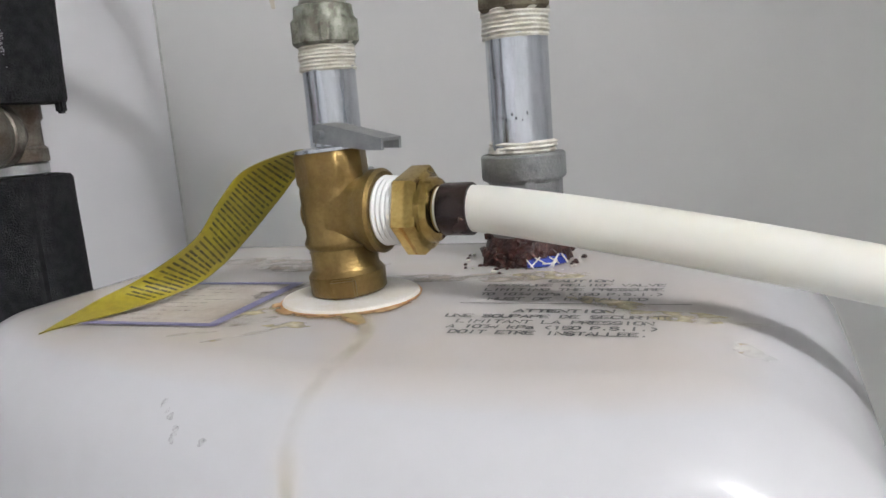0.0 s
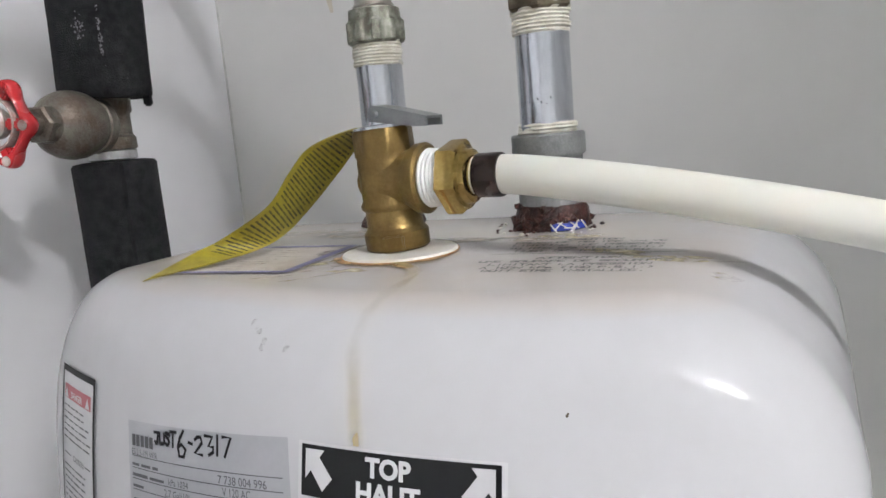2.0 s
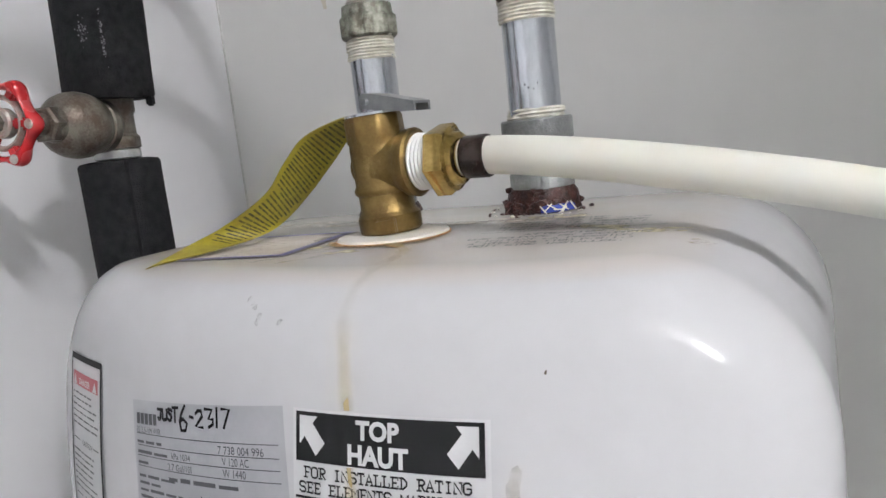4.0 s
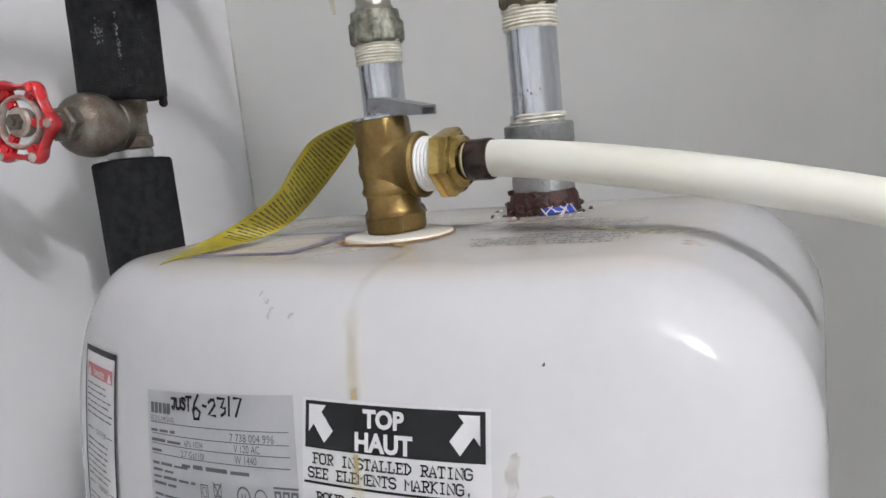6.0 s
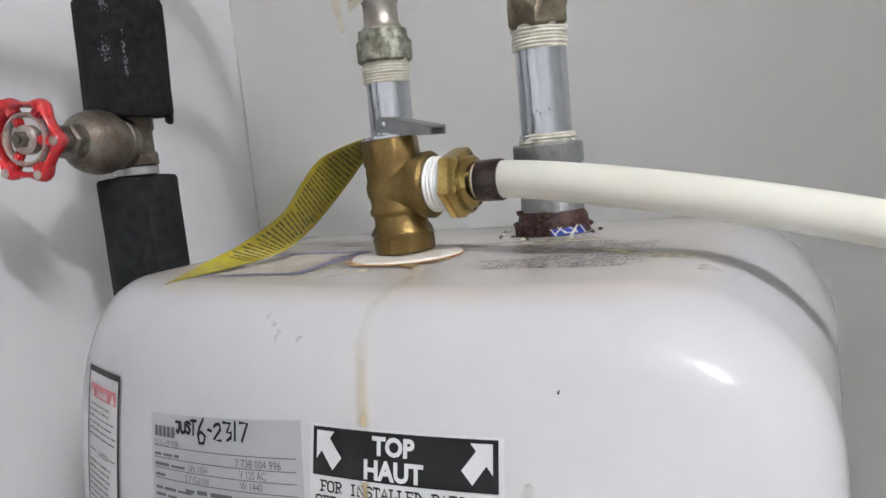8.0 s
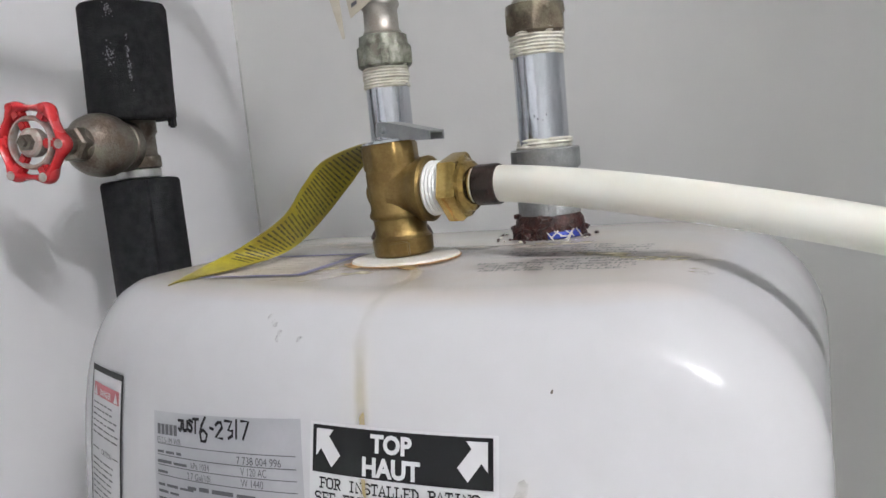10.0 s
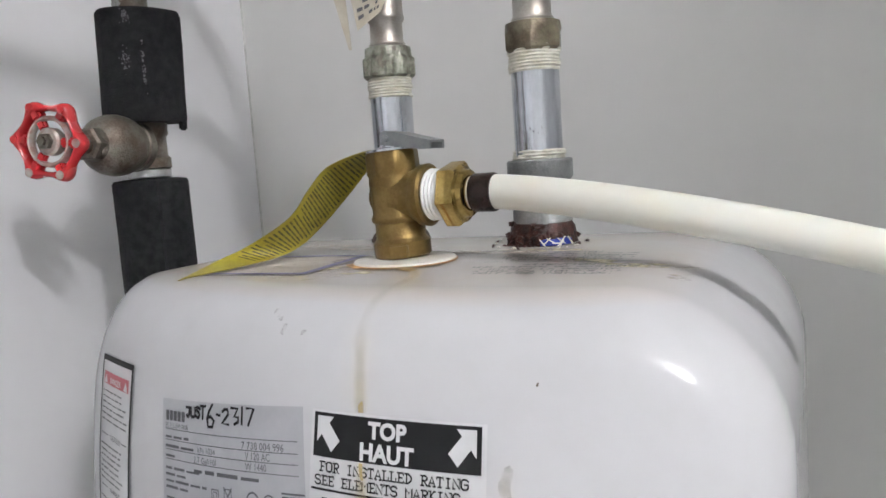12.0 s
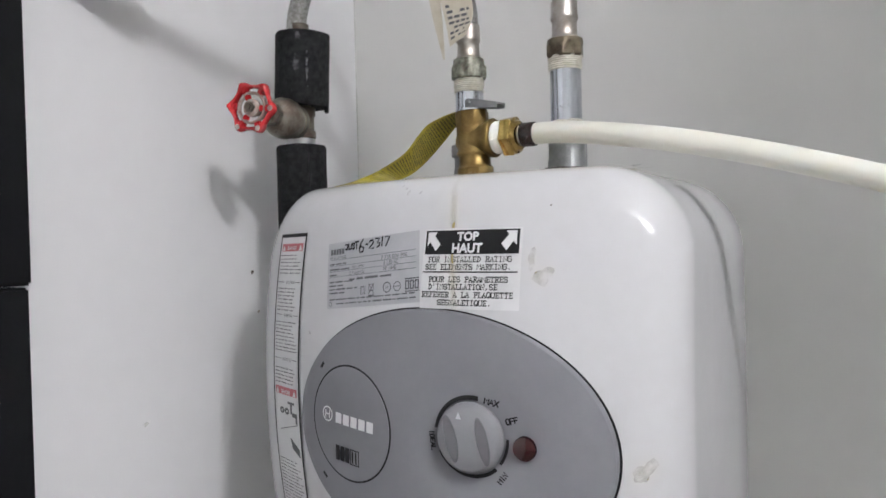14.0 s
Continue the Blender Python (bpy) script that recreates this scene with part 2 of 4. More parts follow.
def box(x0, x1, y0, y1, z0, z1, bevel=0.0, m=None):
    bm = bmesh.new()
    bmesh.ops.create_cube(bm, size=1)
    bmesh.ops.transform(bm, verts=bm.verts, matrix=Matrix.Translation(((x0 + x1) / 2, (y0 + y1) / 2, (z0 + z1) / 2)) @ Matrix.Diagonal((x1 - x0, y1 - y0, z1 - z0, 1)))
    if bevel:
        bmesh.ops.bevel(bm, geom=bm.edges, offset=bevel, segments=2, affect="EDGES")
    if m is not None:
        bmesh.ops.transform(bm, verts=bm.verts, matrix=m)
    return bm


def spline(points, n):
    """Points along a smooth curve through the given ones."""
    p = [Vector(q) for q in points]
    p = [p[0] * 2 - p[1]] + p + [p[-1] * 2 - p[-2]]
    out = []
    for i in range(1, len(p) - 2):
        for k in range(n):
            t = k / n
            a, b, c, d = p[i - 1], p[i], p[i + 1], p[i + 2]
            out.append(0.5 * (2 * b + (c - a) * t + (2 * a - 5 * b + 4 * c - d) * t * t + (3 * b - a - 3 * c + d) * t ** 3))
    return out + [p[-2]]


def tube(points, radius, segs=24, wave=None):
    """A capped tube along points; wave(angle, index) scales the radius."""
    verts, faces = [], []
    up = Vector((0.13, 0.97, 0.2))
    for i, c in enumerate(points):
        d = (points[min(i + 1, len(points) - 1)] - points[max(i - 1, 0)]).normalized()
        u = (up - d * up.dot(d)).normalized()
        w = d.cross(u)
        up = u
        for k in range(segs):
            a = 2 * math.pi * k / segs
            r = (radius(i) if callable(radius) else radius) * (wave(a, i) if wave else 1)
            verts.append(c + (u * math.cos(a) + w * math.sin(a)) * r)
    for i in range(len(points) - 1):
        for k in range(segs):
            j = (k + 1) % segs
            faces.append((i * segs + k, i * segs + j, (i + 1) * segs + j, (i + 1) * segs + k))
    faces += [tuple(reversed(range(segs))), tuple(range((len(points) - 1) * segs, len(points) * segs))]
    return mesh_of(verts, faces)


def letters(body, size, fit_width=None, bold=0.0, align="LEFT"):
    """Flat letters as (points, faces) in a plane, from the built-in font."""
    curve = bpy.data.curves.new("letters", "FONT")
    curve.body, curve.size, curve.align_x, curve.offset, curve.resolution_u = body, size, align, bold, 3
    ob = bpy.data.objects.new("letters", curve)
    scene.collection.objects.link(ob)
    mesh = bpy.data.meshes.new_from_object(ob.evaluated_get(bpy.context.evaluated_depsgraph_get()))
    pts = [(v.co.x, v.co.y) for v in mesh.vertices]
    faces = [tuple(p.vertices) for p in mesh.polygons]
    bpy.data.objects.remove(ob)
    bpy.data.curves.remove(curve)
    bpy.data.meshes.remove(mesh)
    if fit_width and pts:
        lo, hi = min(p[0] for p in pts), max(p[0] for p in pts)
        k = fit_width / (hi - lo)
        base = lo if align == "LEFT" else (lo + hi) / 2
        pts = [((x - base) * k, y) for x, y in pts]
    return pts, faces


# pen strokes on a grid of 4 by 6; each stroke is a run of x, y digits
SLAB = dict(A="002640 1232 0010 3040", D="062644422000 1610", E="454606 1610 004041 1333", F="454606 1610 0020 1333", G="45361605011030414323", I="1636 2620 1030", K="1610 3613 1340 0616 0010 3646", L="0626 1610 004042", M="0006234640", N="00064046 3646 0010", O="163645413010010516", P="063645443313 1016 0020", Q="163645413010010516 2240", R="063645443313 1016 0020 2340", S="453616050413334241301001", T="05064645 2620 1030", U="060110304146 0616 3646")
SLAB.update({"'": "2624", ",": "2110", ".": "2021"})
PLAIN = dict(M="0006234640", A="002640 1232", X="0046 0640", I="2026", N="00064046", O="163645413010010516", F="0006 0646 0333", D="000626444220 2000", E="400006 0646 0333", L="060040", C="4536160501103041", U="060110304146", T="0646 2620", P="000636454433 3303", R="000636454433 3303 2340", S="453616050413334241301001", V="062046", G="45361605011030414323", H="0006 4640 0343", B="0006364544330333424130 3000", k="0006 3402 1330", a="04344030 3010011233")
PLAIN.update({"1": "152620", "0": "163645413010010516", "3": "064623434120", "4": "304602 0242", "5": "460603334241301001", "(": "36141230", ")": "16343210", ".": "2021"})
PEN = dict(J="0646 3631201001", U="060110304146", S="45361605143342302001", T="0646 2620")
PEN.update({"6": "3614021030422302", "-": "0333", "2": "051636440040", "3": "064623434120", "1": "2620", "7": "064610"})


def strokes(body, height, pitch, pen, table, jitter=0.0, seed=1):
    """Flat pen-stroke letters as (points, faces): a bent bar for each stroke."""
    pts, faces, k, rnd = [], [], height / 6, random.Random(seed)
    for i, ch in enumerate(body):
        for run_ in table.get(ch, "").split():
            way = [(i * pitch + int(run_[j]) * pitch * 0.2 + rnd.uniform(-1, 1) * jitter, int(run_[j + 1]) * k + rnd.uniform(-1, 1) * jitter) for j in range(0, len(run_) - 1, 2)]
            n, last = len(pts), len(way) - 1
            for j, (x, y) in enumerate(way):
                (x0, y0), (x1, y1) = way[max(j - 1, 0)], way[min(j + 1, last)]
                d = math.hypot(x1 - x0, y1 - y0) or 1
                ux, uy = (x1 - x0) / d * pen / 2, (y1 - y0) / d * pen / 2
                cap = -1 if j == 0 else (1 if j == last else 0)
                wide = 1.0 if cap else 1.25
                pts += [(x + ux * cap + uy * wide, y + uy * cap - ux * wide), (x + ux * cap - uy * wide, y + uy * cap + ux * wide)]
            faces += [(n + 2 * j, n + 2 * j + 2, n + 2 * j + 3, n + 2 * j + 1) for j in range(last)]
    return pts, faces


class Sheet:
    """Collects flat shapes in a plane (u, v) and lays them on a surface by place(u, v)."""

    def __init__(self, place):
        self.place, self.verts, self.faces = place, [], []

    def add(self, pts, faces):
        n = len(self.verts)
        self.verts += [self.place(u, v) for u, v in pts]
        self.faces += [tuple(n + i for i in f) for f in faces]
        return self

    def text(self, body, u, v, size, width=None, bold=0.0, align="LEFT"):
        pts, faces = letters(body, size, width, bold, align)
        return self.add([(x + u, y + v) for x, y in pts], faces)

    def pen(self, body, u, v, height, width, weight, table, jitter=0.0, seed=1):
        pts, faces = strokes(body, height, width / len(body), weight, table, jitter, seed)
        return self.add([(x + u, y + v) for x, y in pts], faces)

    def rect(self, u0, u1, v0, v1, step=0.006):
        nu, nv = max(1, round((u1 - u0) / step)), max(1, round((v1 - v0) / step))
        pts = [(u0 + (u1 - u0) * i / nu, v0 + (v1 - v0) * j / nv) for j in range(nv + 1) for i in range(nu + 1)]
        return self.add(pts, [(j * (nu + 1) + i, j * (nu + 1) + i + 1, (j + 1) * (nu + 1) + i + 1, (j + 1) * (nu + 1) + i) for j in range(nv) for i in range(nu)])

    def border(self, u0, u1, v0, v1, w):
        return self.rect(u0, u1, v0, v0 + w).rect(u0, u1, v1 - w, v1).rect(u0, u0 + w, v0 + w, v1 - w).rect(u1 - w, u1, v0 + w, v1 - w)

    def poly(self, pts):
        return self.add(pts, [tuple(range(len(pts)))])

    def ring(self, u, v, r0, r1, a0=0.0, a1=360.0, n=48, squash=1.0):
        pts = [(u + r * math.cos(radians(a0 + (a1 - a0) * k / n)) * squash, v + r * math.sin(radians(a0 + (a1 - a0) * k / n))) for k in range(n + 1) for r in (r0, r1)]
        return self.add(pts, [(2 * k, 2 * k + 1, 2 * k + 3, 2 * k + 2) for k in range(n)])

    def words(self, rng, u0, u1, v, h, ragged=1.0):
        """A line of unreadable print: short bars."""
        u, end = u0, u0 + (u1 - u0) * ragged
        while u < end - h:
            w = min(rng.uniform(1.5, 5.5) * h, end - u)
            self.rect(u, u + w, v, v + h * rng.uniform(0.45, 0.62), 0.02)
            u += w + h * 0.7
        return self

    def mesh(self):
        return mesh_of(self.verts, self.faces)


# ---- the tank's surface ----
CX, CZ, HX, HZ, RC = -0.0205, 1.195, 0.1955, 0.178, 0.063
TOP = CZ + HZ
BACK = 0.285
SKEW = 0.08  # the casing hangs slightly turned: its flanks run a little outwards to the back


def fillet(ca, sa):
    """Radius of the rounding between front and side, wider at the flanks than on top."""
    return 0.034 * (1 - ca ** 4) + (0.042 if ca > 0 else 0.040) * ca ** 4


def reach(ca, sa, hx=HX, hz=HZ, rc=RC):
    """How far a rounded rectangle reaches from its middle in a direction."""
    lo, hi = 0.0, 2 * hx
    for _ in range(40):
        r = (lo + hi) / 2
        qx, qz = max(abs(r * ca) - (hx - rc), 0), max(abs(r * sa) - (hz - rc), 0)
        lo, hi = (r, hi) if qx * qx + qz * qz < rc * rc else (lo, r)
    return r


def bulge(x, z):
    return -0.0213 + 1.222 * (x - 0.0505) ** 2 + 1.0 * (z - CZ) ** 2


def front(x, z, lift=0.0):
    """The y of the tank's front at x, z."""
    dx, dz = x - CX, z - CZ
    r = math.hypot(dx, dz)
    if r < 1e-6:
        return bulge(x, z) - lift
    ca, sa = dx / r, dz / r
    ro, rf = reach(ca, sa), fillet(ca, sa)
    if ro - r >= rf:
        return bulge(x, z) - lift
    t = 1 - math.sqrt(max(ro - r, 0) / rf)
    y0, y1 = rim(ca, sa, ro, rf)
    return (1 - t) ** 2 * y0 + 2 * t * (1 - t) * y1 + t * t * (y1 + rf) - lift


def rim(ca, sa, ro, rf):
    y0 = bulge(CX + ca * (ro - rf), CZ + sa * (ro - rf))
    return y0, y0 + (y0 - bulge(CX + ca * (ro - rf - 0.002), CZ + sa * (ro - rf - 0.002))) / 0.002 * rf


def on_front(x0, z0, turn=0.0, lift=0.0005):
    """A place function for a sticker whose origin is at x0, z0 on the front."""
    c, s = math.cos(radians(turn)), math.sin(radians(turn))

    def place(u, v):
        x, z = x0 + c * u - s * v, z0 + s * u + c * v
        return (x, front(x, z, lift), z)
    return place


def on_top(x0, y0, turn=0.0, lift=0.0004):
    c, s = math.cos(radians(turn)), math.sin(radians(turn))
    return lambda u, v: (x0 + c * u - s * v, y0 + s * u + c * v, TOP + lift)


def ring_mesh(rings, close_first=False, close_last=False):
    n = len(rings[0])
    verts = [v for ring in rings for v in ring]
    faces = [(i * n + k, i * n + (k + 1) % n, (i + 1) * n + (k + 1) % n, (i + 1) * n + k) for i in range(len(rings) - 1) for k in range(n)]
    if close_first:
        faces.append(tuple(reversed(range(n))))
    if close_last:
        faces.append(tuple(range((len(rings) - 1) * n, len(rings) * n)))
    return mesh_of(verts, faces)


def outline(n=176):
    """Even steps round the tank's outline: direction and reach."""
    out = []
    for k in range(n):
        a = 2 * math.pi * k / n
        a += 0.06 * math.sin(4 * a + math.pi)
        ca, sa = math.cos(a), math.sin(a)
        out.append((ca, sa, reach(ca, sa)))
    return out


def tank_shell():
    around, rings, r = [(ca, sa, ro, fillet(ca, sa)) for ca, sa, ro in outline()], [], 0.055
    for f in [0.004, 0.1, 0.2, 0.3, 0.4, 0.5, 0.6, 0.7, 0.8, 0.9, 1.0]:
        rings.append([(CX + ca * (ro - rf) * f, bulge(CX + ca * (ro - rf) * f, CZ + sa * (ro - rf) * f), CZ + sa * (ro - rf) * f) for ca, sa, ro, rf in around])
    for k in range(1, 15):
        w = (1 - k / 14) ** 2
        rings.append([(CX + ca * (ro - rf * w), front(CX + ca * (ro - rf * w - 1e-7), CZ + sa * (ro - rf * w - 1e-7)), CZ + sa * (ro - rf * w)) for ca, sa, ro, rf in around])
    for f in (0.25, 0.5, 0.75, 1.0):
        rings.append([(CX + ca * ro + SKEW * (BACK - r - e) * f, e + (BACK - r - e) * f, CZ + sa * ro) for ca, sa, ro, rf in around for e in (rim(ca, sa, ro, rf)[1] + rf,)])
    for k in range(1, 11):
        a = math.pi / 2 * k / 10
        rings.append([(CX + ca * (ro - r * (1 - math.cos(a))) + SKEW * (BACK - r - e), BACK - r + r * math.sin(a), CZ + sa * (ro - r * (1 - math.cos(a)))) for ca, sa, ro, rf in around for e in (rim(ca, sa, ro, rf)[1] + rf,)])
    return ring_mesh(rings, close_first=True, close_last=True)


# ---- the room ----
XL, YB, XR, YF, ZF, ZC = -0.332, 0.425, 3.4, -2.7, 0.35, 2.71
tagged(part("wall_left", box(XL - 0.1, XL, YF - 0.1, YB + 0.1, ZF, ZC), WALL_LEFT, smooth=False), "smooth white painted wall panel with scuffs", "wall", kind="structure")
tagged(part("wall_back", box(XL, XR + 0.1, YB, YB + 0.1, ZF, ZC), WALL, smooth=False), "off-white painted wall behind the water heater", "wall", kind="structure")
# unseen wall, added to dim the back wall and heater towards the right
tagged(part("shade_wall", box(0.60, 0.70, -0.14, YB, ZF, ZC), ROOM_WALL, smooth=False), "short off-white wall added out of view to shade the right side", "wall", kind="structure")
tagged(part("wall_right", box(XR, XR + 0.1, YF - 0.1, YB, ZF, ZC), ROOM_WALL, smooth=False), "off-white painted wall", "wall", kind="structure")
tagged(part("wall_front", box(XL, XR, YF - 0.1, YF, ZF, ZC), ROOM_WALL, smooth=False), "off-white painted wall", "wall", kind="structure")
tagged(part("floor", box(XL - 0.1, XR + 0.1, YF - 0.1, YB + 0.1, ZF - 0.1, ZF), FLOOR, smooth=False), "grey concrete floor", "floor", kind="structure")
tagged(part("ceiling", box(XL - 0.1, XR + 0.1, YF - 0.1, YB + 0.1, ZC, ZC + 0.1), CEILING, smooth=False), "flat white ceiling", "ceiling", kind="structure")

# ---- water heater ----
heater = thing("water_heater", (CX, BACK, CZ - HZ), "white enamelled compact electric water heater, stained, hung on the wall", "water heater")
part("shell", tank_shell(), ENAMEL, heater, "white enamelled rounded casing with drip stains")
part("mounting_bracket", box(CX - 0.1, CX + 0.1, BACK - 0.004, YB, CZ - 0.03, CZ + 0.05, 0.003), CAST, heater, "grey steel wall bracket")
# control panel: an oval that follows the front's curve
PX, PZ, PRX, PRZ = 0.006, 1.186, 0.130, 0.091


def oval(cx, cz, rx, rz, lift, edge, n=96, rings=22, dish=0.0):
    out = []
    for f, l in [(0.004 + 0.985 * k / rings, lift) for k in range(rings + 1)] + [(0.996, lift * 0.8), (1.0, lift * 0.4), (1.0, -edge)]:
        ring = []
        for k in range(n):
            a = 2 * math.pi * k / n
            x, z = cx + rx * f * math.cos(a), cz + rz * f * math.sin(a)
            d = math.hypot(x - 0.0405, z - 1.194)
            ring.append((x, front(x, z, l - dish / (1 + math.exp((d - 0.040) / 0.0042))), z))
        out.append(ring)
    return ring_mesh(out, close_first=True)


panel = part("control_panel", oval(PX, PZ, PRX, PRZ, 0.0046, 0.003, dish=0.0042), PANEL, heater, "oval grey plastic control panel")
part("panel_gap", Sheet(on_front(PX, PZ, lift=0.0003)).ring(0, 0, PRZ - 0.001, PRZ + 0.0011, n=96, squash=PRX / PRZ).mesh(), INK, panel, "dark gap round the panel")
badge = part("badge", oval(-0.0640, 1.1900, 0.0405, 0.0425, 0.0054, 0.002), PANEL, panel, "round raised grey badge")
part("badge_gap", Sheet(on_front(-0.0640, 1.1900, lift=0.0050)).ring(0, 0, 0.0420, 0.0436, n=72, squash=0.0405 / 0.0425).mesh(), INK, badge)
logo = Sheet(on_front(-0.0640, 1.1900, -4, lift=0.0059))
logo.ring(-0.0235, 0.003, 0.0048, 0.0058).rect(-0.026, -0.021, 0.0025, 0.0035).rect(-0.0262, -0.0252, 0.0, 0.006).rect(-0.0218, -0.0208, 0.0, 0.006)
for k in range(5):
    u = -0.0140 + k * 0.0082
    logo.rect(u, u + 0.0064, -0.0015, 0.0065)
part("maker_mark", logo.mesh(), PAPER, badge, "pale silver maker's mark")
pro = Sheet(on_front(-0.0640, 1.1900, -3, lift=0.0059))
for k in range(3):
    u = -0.0140 + k * 0.0052
    pro.rect(u, u + 0.0044, -0.0295, -0.0180)
pro.border(0.0016, 0.0110, -0.0300, -0.0180, 0.0009).rect(0.0035, 0.0050, -0.0285, -0.0195).rect(0.0070, 0.0085, -0.0285, -0.0195)
part("model_mark", pro.mesh(), INK, badge, "small black model mark")
for x, z, a in ((-0.0940, 1.2305, 50), (-0.0950, 1.1455, -40)):
    part("slot", Sheet(on_front(x, z, a, lift=0.0051)).rect(-0.0028, 0.0028, -0.0012, 0.0012).mesh(), INK, panel, "small black slot")
KX, KZ, KR = 0.0405, 1.1940, 0.0224
kf = axis_frame((KX, front(KX, KZ) - 0.001, KZ), (KX + 0.001, front(KX, KZ) - 0.05, KZ))
knob = part("knob", lathe([(KR + 0.0012, 0), (KR + 0.0012, 0.003), (KR, 0.004), (KR - 0.0008, 0.0065), (KR - 0.0025, 0.0078), (0.0005, 0.0084)], kf, 64), KNOB, panel, "round grey dial with two finger hollows")
for s in (-1, 1):
    m = kf @ pose(0.0112 * s, 0, 0.0077, 0, 0, 12)
    part("finger_hollow", lathe([(0.0070, 0.0008), (0.0066, 0.0012), (0.0045, 0.0006), (0.0004, 0.0002)], m @ Matrix.Diagonal((0.62, 2.25, 1, 1)), 32), HOLLOW_SHADE, knob, "oval finger hollow with its shade coloured in")
part("pointer", Sheet(on_front(KX - 0.005, KZ + 0.0135, lift=0.0102)).poly([(-0.002, 0), (0.002, 0), (0, 0.0045)]).mesh(), FOIL, knob, "pale triangle pointer")
dial = Sheet(on_front(KX, KZ, lift=0.0014))
dial.ring(0, 0, 0.0247, 0.0277, 78, 172).ring(0, 0, 0.0247, 0.0272, 205, 312).ring(0, 0, 0.0247, 0.0267, -38, 2)
part("dial_arc", dial.mesh(), INK, panel, "black printed dial arcs")
marks = Sheet(on_front(KX, KZ, -12, lift=0.0022))
marks.pen("MAX", 0.0050, 0.0252, 0.0034, 0.0105, 0.0010, PLAIN)
part("dial_print", marks.mesh(), INK, panel, "black print MAX")
for body, ang, rr, w in (("OFF", 25, 0.0325, 0.0085), ("MIN", -48, 0.0325, 0.0085), ("IDEAL", 190, 0.0290, 0.0135)):
    a = radians(ang)
    turn = {"OFF": 15, "MIN": 50, "IDEAL": -83}[body]
    sh = Sheet(on_front(KX + rr * math.cos(a), KZ + rr * math.sin(a), turn, lift=0.0024)).pen(body, -w / 2, -0.002, 0.0034, w, 0.0009, PLAIN)
    part("dial_print", sh.mesh(), INK, panel, "black print " + body)
lf = axis_frame((0.0785, front(0.0785, 1.1908) - 0.001, 1.1908), (0.080, front(0.0785, 1.1908) - 0.05, 1.1908))
part("indicator_lamp", lathe([(0.0078, 0), (0.0078, 0.0040), (0.0074, 0.0048), (0.0056, 0.0056), (0.003, 0.0060), (0.0004, 0.0062)], lf, 40), LAMP_GLASS, panel, "dark red round indicator lens, unlit")

# rating plate, stuck on slightly askew
rng = random.Random(4)
plate = part("rating_plate", Sheet(on_front(-0.0035, 1.3310, 5.6)).rect(-0.0970, -0.0030, -0.0495, 0.0010).mesh(), FOIL, heater, "silver rating plate sticker with small print")
pl = Sheet(on_front(-0.0035, 1.3310, 5.6, lift=0.0008))
for v, w in ((-0.0125, 0.00035), (-0.0172, 0.00035), (-0.0214, 0.00035), (-0.0256, 0.00035)):
    pl.rect(-0.094, -0.006, v, v + w)
pl.text("ES 2.5-1M WIR", -0.094, -0.0120, 0.0035, 0.019).text("7 738 004 996", -0.038, -0.0165, 0.0042, 0.0245).text("V 120 AC", -0.036, -0.0206, 0.0042, 0.0145).text("W 1440", -0.036, -0.0248, 0.0042, 0.0125)
pl.text("2.7 Gal/10l", -0.071, -0.0250, 0.0038, 0.016).text("kPa 1034", -0.068, -0.0206, 0.0035, 0.0125)
pl.words(rng, -0.094, -0.072, -0.0162, 0.0022).words(rng, -0.094, -0.070, -0.0204, 0.0022).words(rng, -0.094, -0.085, -0.0246, 0.0022).words(rng, -0.071, -0.028, -0.0292, 0.0028)
for v, rag in ((-0.0300, 0.4), (-0.0328, 0.25), (-0.0356, 0.45), (-0.0384, 0.25)):
    pl.words(rng, -0.094, -0.005, v, 0.0020, rag * 0.8)
for v in (-0.0432, -0.0464):
    pl.words(rng, -0.086, -0.005, v, 0.0018, 1.0)
pl.words(rng, -0.094, -0.064, -0.0432, 0.0018)
part("plate_print", pl.mesh(), INK_GREY, plate, "small dark grey print")
def plate_mark(draw):
    sh = Sheet(on_front(-0.0035, 1.3310, 5.6, lift=0.0009))
    draw(sh)
    part("plate_mark", sh.mesh(), INK_GREY, plate, "plain printed mark")


for k in range(5):
    plate_mark(lambda q, k=k: q.rect(-0.0935 + 0.0033 * k, -0.0909 + 0.0033 * k, -0.0084, -0.0040))
plate_mark(lambda q: q.ring(-0.0320, -0.0370, 0.0031, 0.0039).rect(-0.0332, -0.0326, -0.0382, -0.0358).rect(-0.0314, -0.0308, -0.0382, -0.0358))
plate_mark(lambda q: q.ring(-0.0225, -0.0370, 0.0029, 0.0035).rect(-0.0250, -0.0200, -0.0373, -0.0367))
plate_mark(lambda q: q.rect(-0.0155, -0.003, -0.0328, -0.0320))
plate_mark(lambda q: q.rect(-0.0155, -0.003, -0.0416, -0.0408))
for k in range(3):
    plate_mark(lambda q, k=k: q.border(-0.0152 + 0.0042 * k, -0.0117 + 0.0042 * k, -0.0400, -0.0335, 0.0010))
plate_mark(lambda q: q.poly([(-0.0505, -0.0330), (-0.0497, -0.0330), (-0.0445, -0.0405), (-0.0453, -0.0405)]).poly([(-0.0445, -0.0330), (-0.0453, -0.0330), (-0.0505, -0.0405), (-0.0497, -0.0405)]).border(-0.0500, -0.0450, -0.0385, -0.0335, 0.0005))
plate_mark(lambda q: q.rect(-0.0505, -0.0445, -0.0425, -0.0413))
plate_mark(lambda q: q.border(-0.0585, -0.0535, -0.0405, -0.0345, 0.0005).border(-0.0573, -0.0547, -0.0395, -0.0355, 0.0004))
